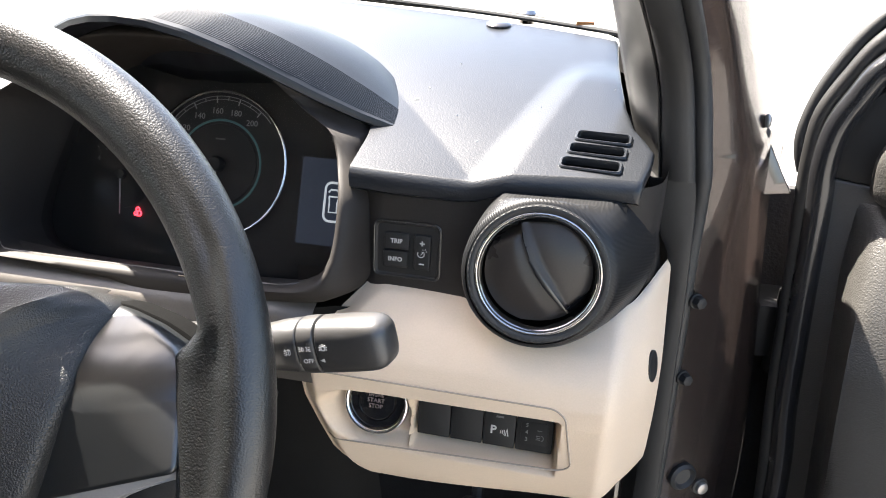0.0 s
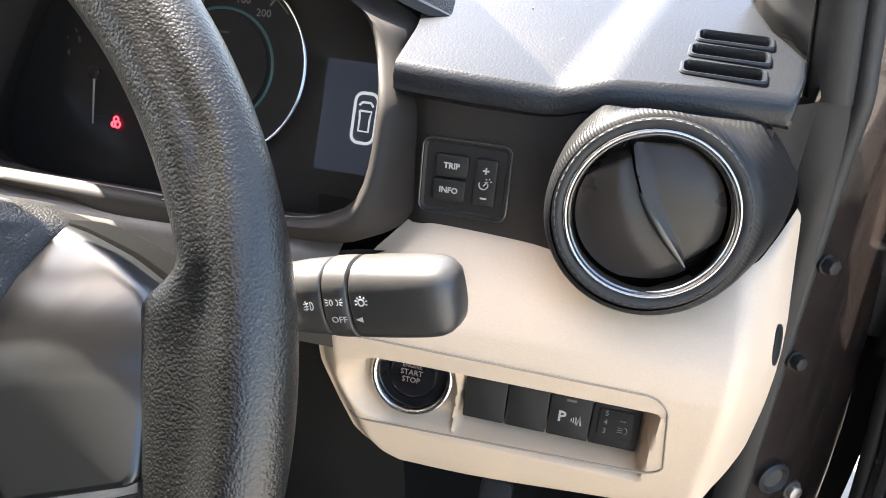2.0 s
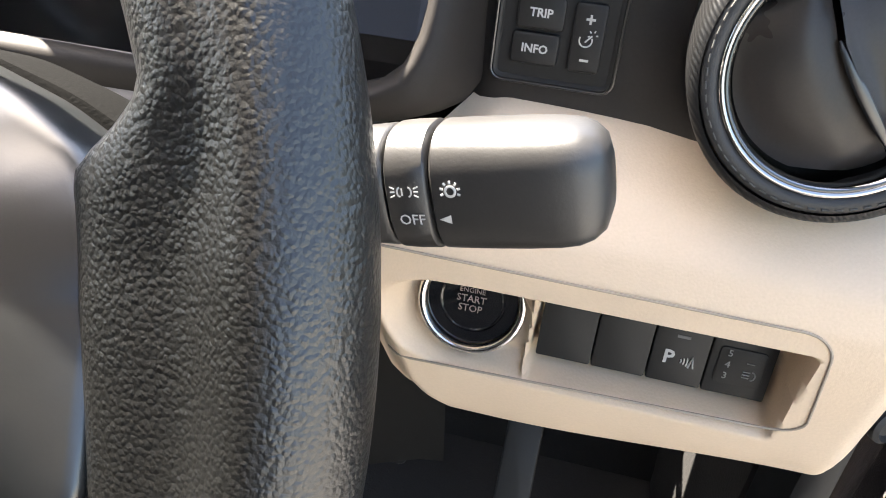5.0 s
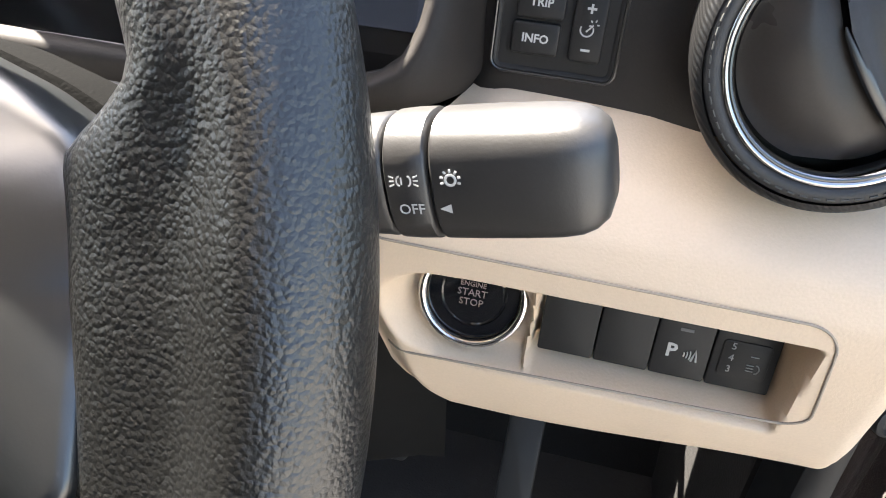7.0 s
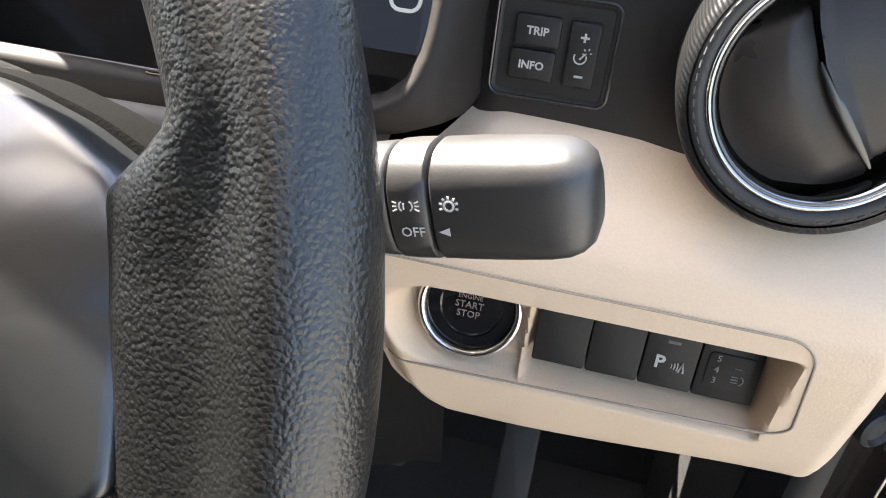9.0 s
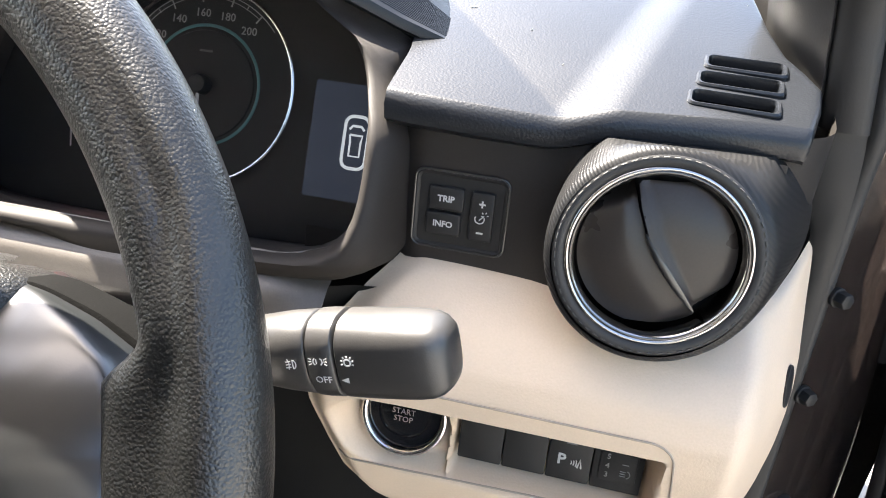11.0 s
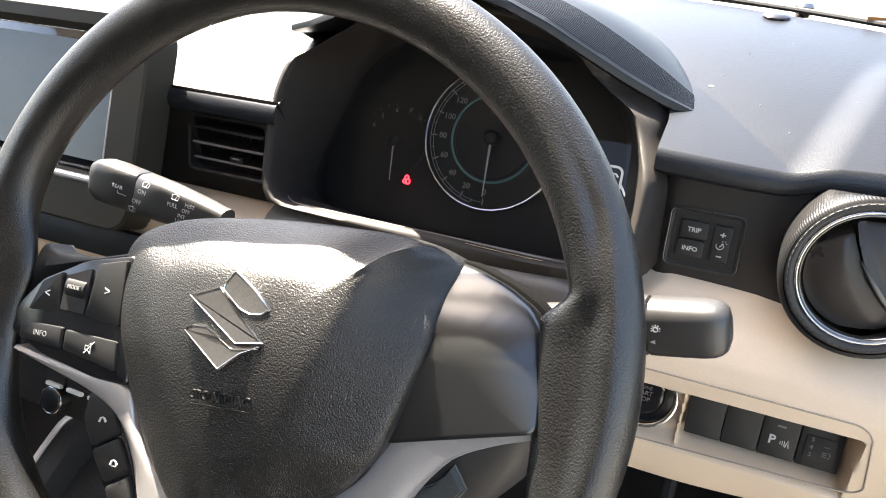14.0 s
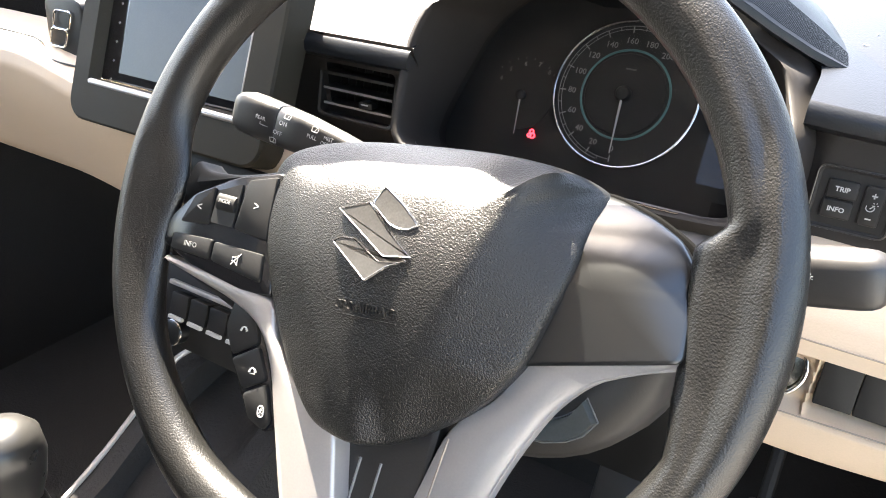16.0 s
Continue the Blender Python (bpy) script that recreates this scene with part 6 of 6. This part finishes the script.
for x, y, z in ((0.3835, 0.2735, 0.938), (0.3845, 0.2735, 0.873)):
    where = face((x, y, z), (0.55, -0.82, 0.12))
    bolt = part("bolt", prism(circle_points(0.0046, 6), 0.0, 0.0070, 0.0008), M_BUTTON, body, "hexagon bolt head", None, where)
    part("washer", disc(0.0056, -0.001, 0.0012, 20, 0.0003), M_BUTTON, bolt, "", None, where)
where = face((0.417, 0.291, 0.759), (0.5, -0.85, 0.1))
bolt = part("bolt", prism(circle_points(0.0052, 16), 0.0, 0.005, 0.0012), M_STEEL, body, "hexagon bolt head", None, where)
part("washer", disc(0.0072, -0.001, 0.0012, 20, 0.0004), M_RUBBER, bolt, "", None, where)
part("grommet", dome(circle_points(0.012, 24), (0, 0), [(1, -0.002), (1, 0.004), (0.8, 0.006), (0.6, 0.003), (0.3, 0.003)]), M_RUBBER, body, "black rubber grommet", None, face((0.400, 0.288, 0.770), (0.5, -0.85, 0.1)))
# the wing and the bulkhead behind the hinges
part("wing", sheet(lambda u, v: Vector((0.470 + 0.05 * ease(0.0, 0.3, u), 0.44 + u, v - 0.05 * u)), steps(0, 1.1, 16), steps(0.35, 0.955, 12), 0.004), M_PAINT, body, "brown front wing")
FIN = face((0.4225, 0.3340, 0.9996), (0.1, -0.98, 0.15))
fin = [(0.0, 0.0), (0.0235, 0.0020), (0.0150, 0.016), (0.004, 0.036), (-0.0015, 0.048), (-0.0045, 0.047)]
part("wing_corner", prism(rounded(fin, 0.003, 4), -0.004, 0.0, 0.0012), M_PAINT, body, "painted corner of the wing by the windscreen", None, FIN, 50)
part("rubber_stop", prism(rounded([(-0.009, 0.036), (-0.001, 0.038), (0.001, 0.048), (-0.006, 0.052), (-0.010, 0.044)], 0.003, 4), -0.002, 0.004, 0.0015), M_RUBBER, body, "black rubber stop", None, FIN)
part("edge_clip", dome(circle_points(0.0032, 20), (0, 0), [(1, -0.003), (1, 0.001), (0.8, 0.002), (0.3, 0.003)]), M_STEEL, body, "bright round clip", None, face((0.4175, 0.3310, 1.0556), (0.1, -0.98, 0.15)) @ Matrix.Diagonal((0.7, 1.5, 1, 1)))
part("edge_clip", box(0.006, 0.006, 0.009, (0.4195, 0.3330, 1.0070), 0.001), M_STEEL, body, "bright square clip")
# a dark sheet added in place of the shade behind the hinges
part("hinge_gap_shade", box(0.065, 0.01, 0.60, (0.468, 0.405, 0.685), 0.002), M_CARPET, body, "dark sheet standing in for the shaded gap behind the door hinges")

# hinge and check strap
hinge = thing("door_hinge", (0.465, 0.375, 0.85), "black steel door hinge", "hinge")
part("hinge_leaf", box(0.030, 0.050, 0.050, (0.462, 0.385, 0.872), 0.006), M_BUTTON, hinge)
part("hinge_pin", tube([(0.470, 0.365, 0.835), (0.470, 0.365, 0.910)], 0.009, 16), M_BUTTON, hinge, "round hinge pin")
part("hinge_arm", tube([(0.455, 0.372, 0.890), (0.475, 0.362, 0.893), (0.49, 0.36, 0.885)], 0.008, 12), M_BUTTON, hinge)

# ---- open driver's door ----
HINGE = Vector((0.4600, 0.3480, 0.0))
SWING = radians(66)
OUT = Vector((math.sin(SWING), -math.cos(SWING), 0))
IN_N = Vector((-math.cos(SWING), -math.sin(SWING), 0))
DOOR = Matrix((OUT, UP, OUT.cross(UP))).transposed().to_4x4()
DOOR = Matrix.Translation(HINGE) @ DOOR
door = thing("driver_door", (HINGE.x, HINGE.y, 0.40), "open car door with a dark inner trim panel", "car door")


sign = 1.0 if (DOOR.to_3x3() @ Vector((0, 0, 1))).dot(IN_N) > 0 else -1.0
FLIP = DOOR @ Matrix.Diagonal((1, 1, sign, 1))
shell = [(0.034, 0.40), (1.02, 0.40), (1.04, 1.00), (0.006, 1.00), (0.016, 0.75)]
part("door_shell", prism(rounded(shell, 0.02, 5), -0.09, 0.0, 0.008), M_PAINT, door, "brown painted shell", None, FLIP, 50)
trim_o = [(0.046, 0.45), (0.95, 0.45), (0.98, 1.014), (0.012, 1.018), (0.026, 0.75)]
part("trim_panel", prism(rounded(trim_o, 0.004, 6), 0.0, 0.013, 0.002), M_DOOR, door, "dark plastic trim panel", None, FLIP, 50)
bulge = [(1.006, 0.015), (1.002, 0.024), (0.992, 0.032), (0.975, 0.043), (0.950, 0.057), (0.925, 0.067), (0.900, 0.073), (0.870, 0.076), (0.80, 0.076), (0.65, 0.070), (0.50, 0.05)]
rows = []
for z, out in bulge:
    x0 = 0.034 + 0.10 * max(0.96 - z, 0)
    rows.append([Vector((x, z, 0.012 + (out - 0.012) * ease(x0 - 0.004, x0 + 0.022, x))) for x in steps(x0, 0.62, 60)])
part("grab_panel", loft(rows, False), M_DOOR, door, "grained trim insert swelling towards the cabin", None, FLIP, 60)
part("mirror_pod", dome(rounded([(0.040, 1.010), (0.15, 1.012), (0.16, 1.065), (0.052, 1.068), (0.037, 1.045)], 0.012, 5), (0.10, 1.035), [(1, 0.010), (1, 0.024), (0.94, 0.032), (0.6, 0.036), (0.2, 0.037)]), M_DOOR, door, "grey mirror control pod", None, FLIP, 60)
seal_mid = [(0.10, 1.185), (0.05, 1.152), (0.028, 1.134), (0.019, 1.1265), (0.007, 1.108), (-0.006, 1.078), (-0.012, 1.050), (-0.011, 1.033), (-0.006, 1.018)]
second_mid = [(0.10, 1.170), (0.05, 1.139), (0.024, 1.115), (0.0105, 1.092), (-0.002, 1.062), (-0.0035, 1.032), (-0.001, 0.992), (0.005, 0.930), (0.013, 0.83), (0.026, 0.70), (0.034, 0.5)]
third_mid = [(0.10, 1.148), (0.05, 1.115), (0.0285, 1.0985), (0.0175, 1.0775), (0.009, 1.0545), (0.007, 1.026), (0.0105, 0.989), (0.015, 0.925), (0.023, 0.83), (0.033, 0.74), (0.044, 0.5)]
for name, line, r, out, material, label in (("frame_seal", seal_mid, 0.0056, 0.006, M_RUBBER, "black rubber frame seal"), ("window_frame", second_mid, 0.0066, 0.010, M_BLACK, "black window frame"),
                                            ("inner_frame", third_mid, 0.0090, 0.014, M_FRAME, "satin black inner frame trim")):
    part(name, tube([FLIP @ Vector((x, y, out)) for x, y, _ in curve([(x, y, 0) for x, y in line], 80)], r, 18, False, None, 1.0, IN_N), material, door, label)
part("frame_skin", prism([(0.10, 1.178), (0.05, 1.146), (0.019, 1.12), (0.0, 1.09), (-0.008, 1.05), (-0.006, 1.0), (0.03, 0.98), (0.03, 1.06), (0.05, 1.105), (0.10, 1.14)], -0.010, 0.002), M_PAINT, door, "painted window frame behind the seals", None, FLIP)
part("corner_trim", prism(rounded([(0.010, 1.0185), (0.15, 1.0145), (0.16, 1.14), (0.05, 1.10), (0.022, 1.075), (0.012, 1.05)], 0.006, 4), -0.002, 0.012, 0.002), M_BLACK, door, "black corner trim", None, FLIP, 50)
pane = part("window_pane", prism([(0.155, 1.0), (0.95, 1.0), (0.90, 1.37), (0.50, 1.33), (0.165, 1.13)], -0.012, -0.008), M_GLASS, door, "clear side window", None, FLIP)
pane.visible_shadow = False

# ---- pedals ----
for x, w, lab in ((0.055, 0.075, "black rubber brake pedal"), (0.205, 0.036, "black ribbed accelerator pedal")):
    pedal = thing("pedal", (x, 0.47, 0.46), lab, "pedal", "pedals")
    where = face((x, 0.455, 0.47), (0, -0.86, 0.5))
    part("pad", prism(rrect(w, 0.055 if w > 0.05 else 0.11, 0.008, 5), 0, 0.012, 0.003), M_RUBBER, pedal, "ribbed rubber pad", None, where)
    part("arm", tube([(x, 0.46, 0.475), (x, 0.52, 0.56), (x, 0.60, 0.75), (x, 0.81, 0.80)], 0.008, 8), M_RUBBER, pedal)
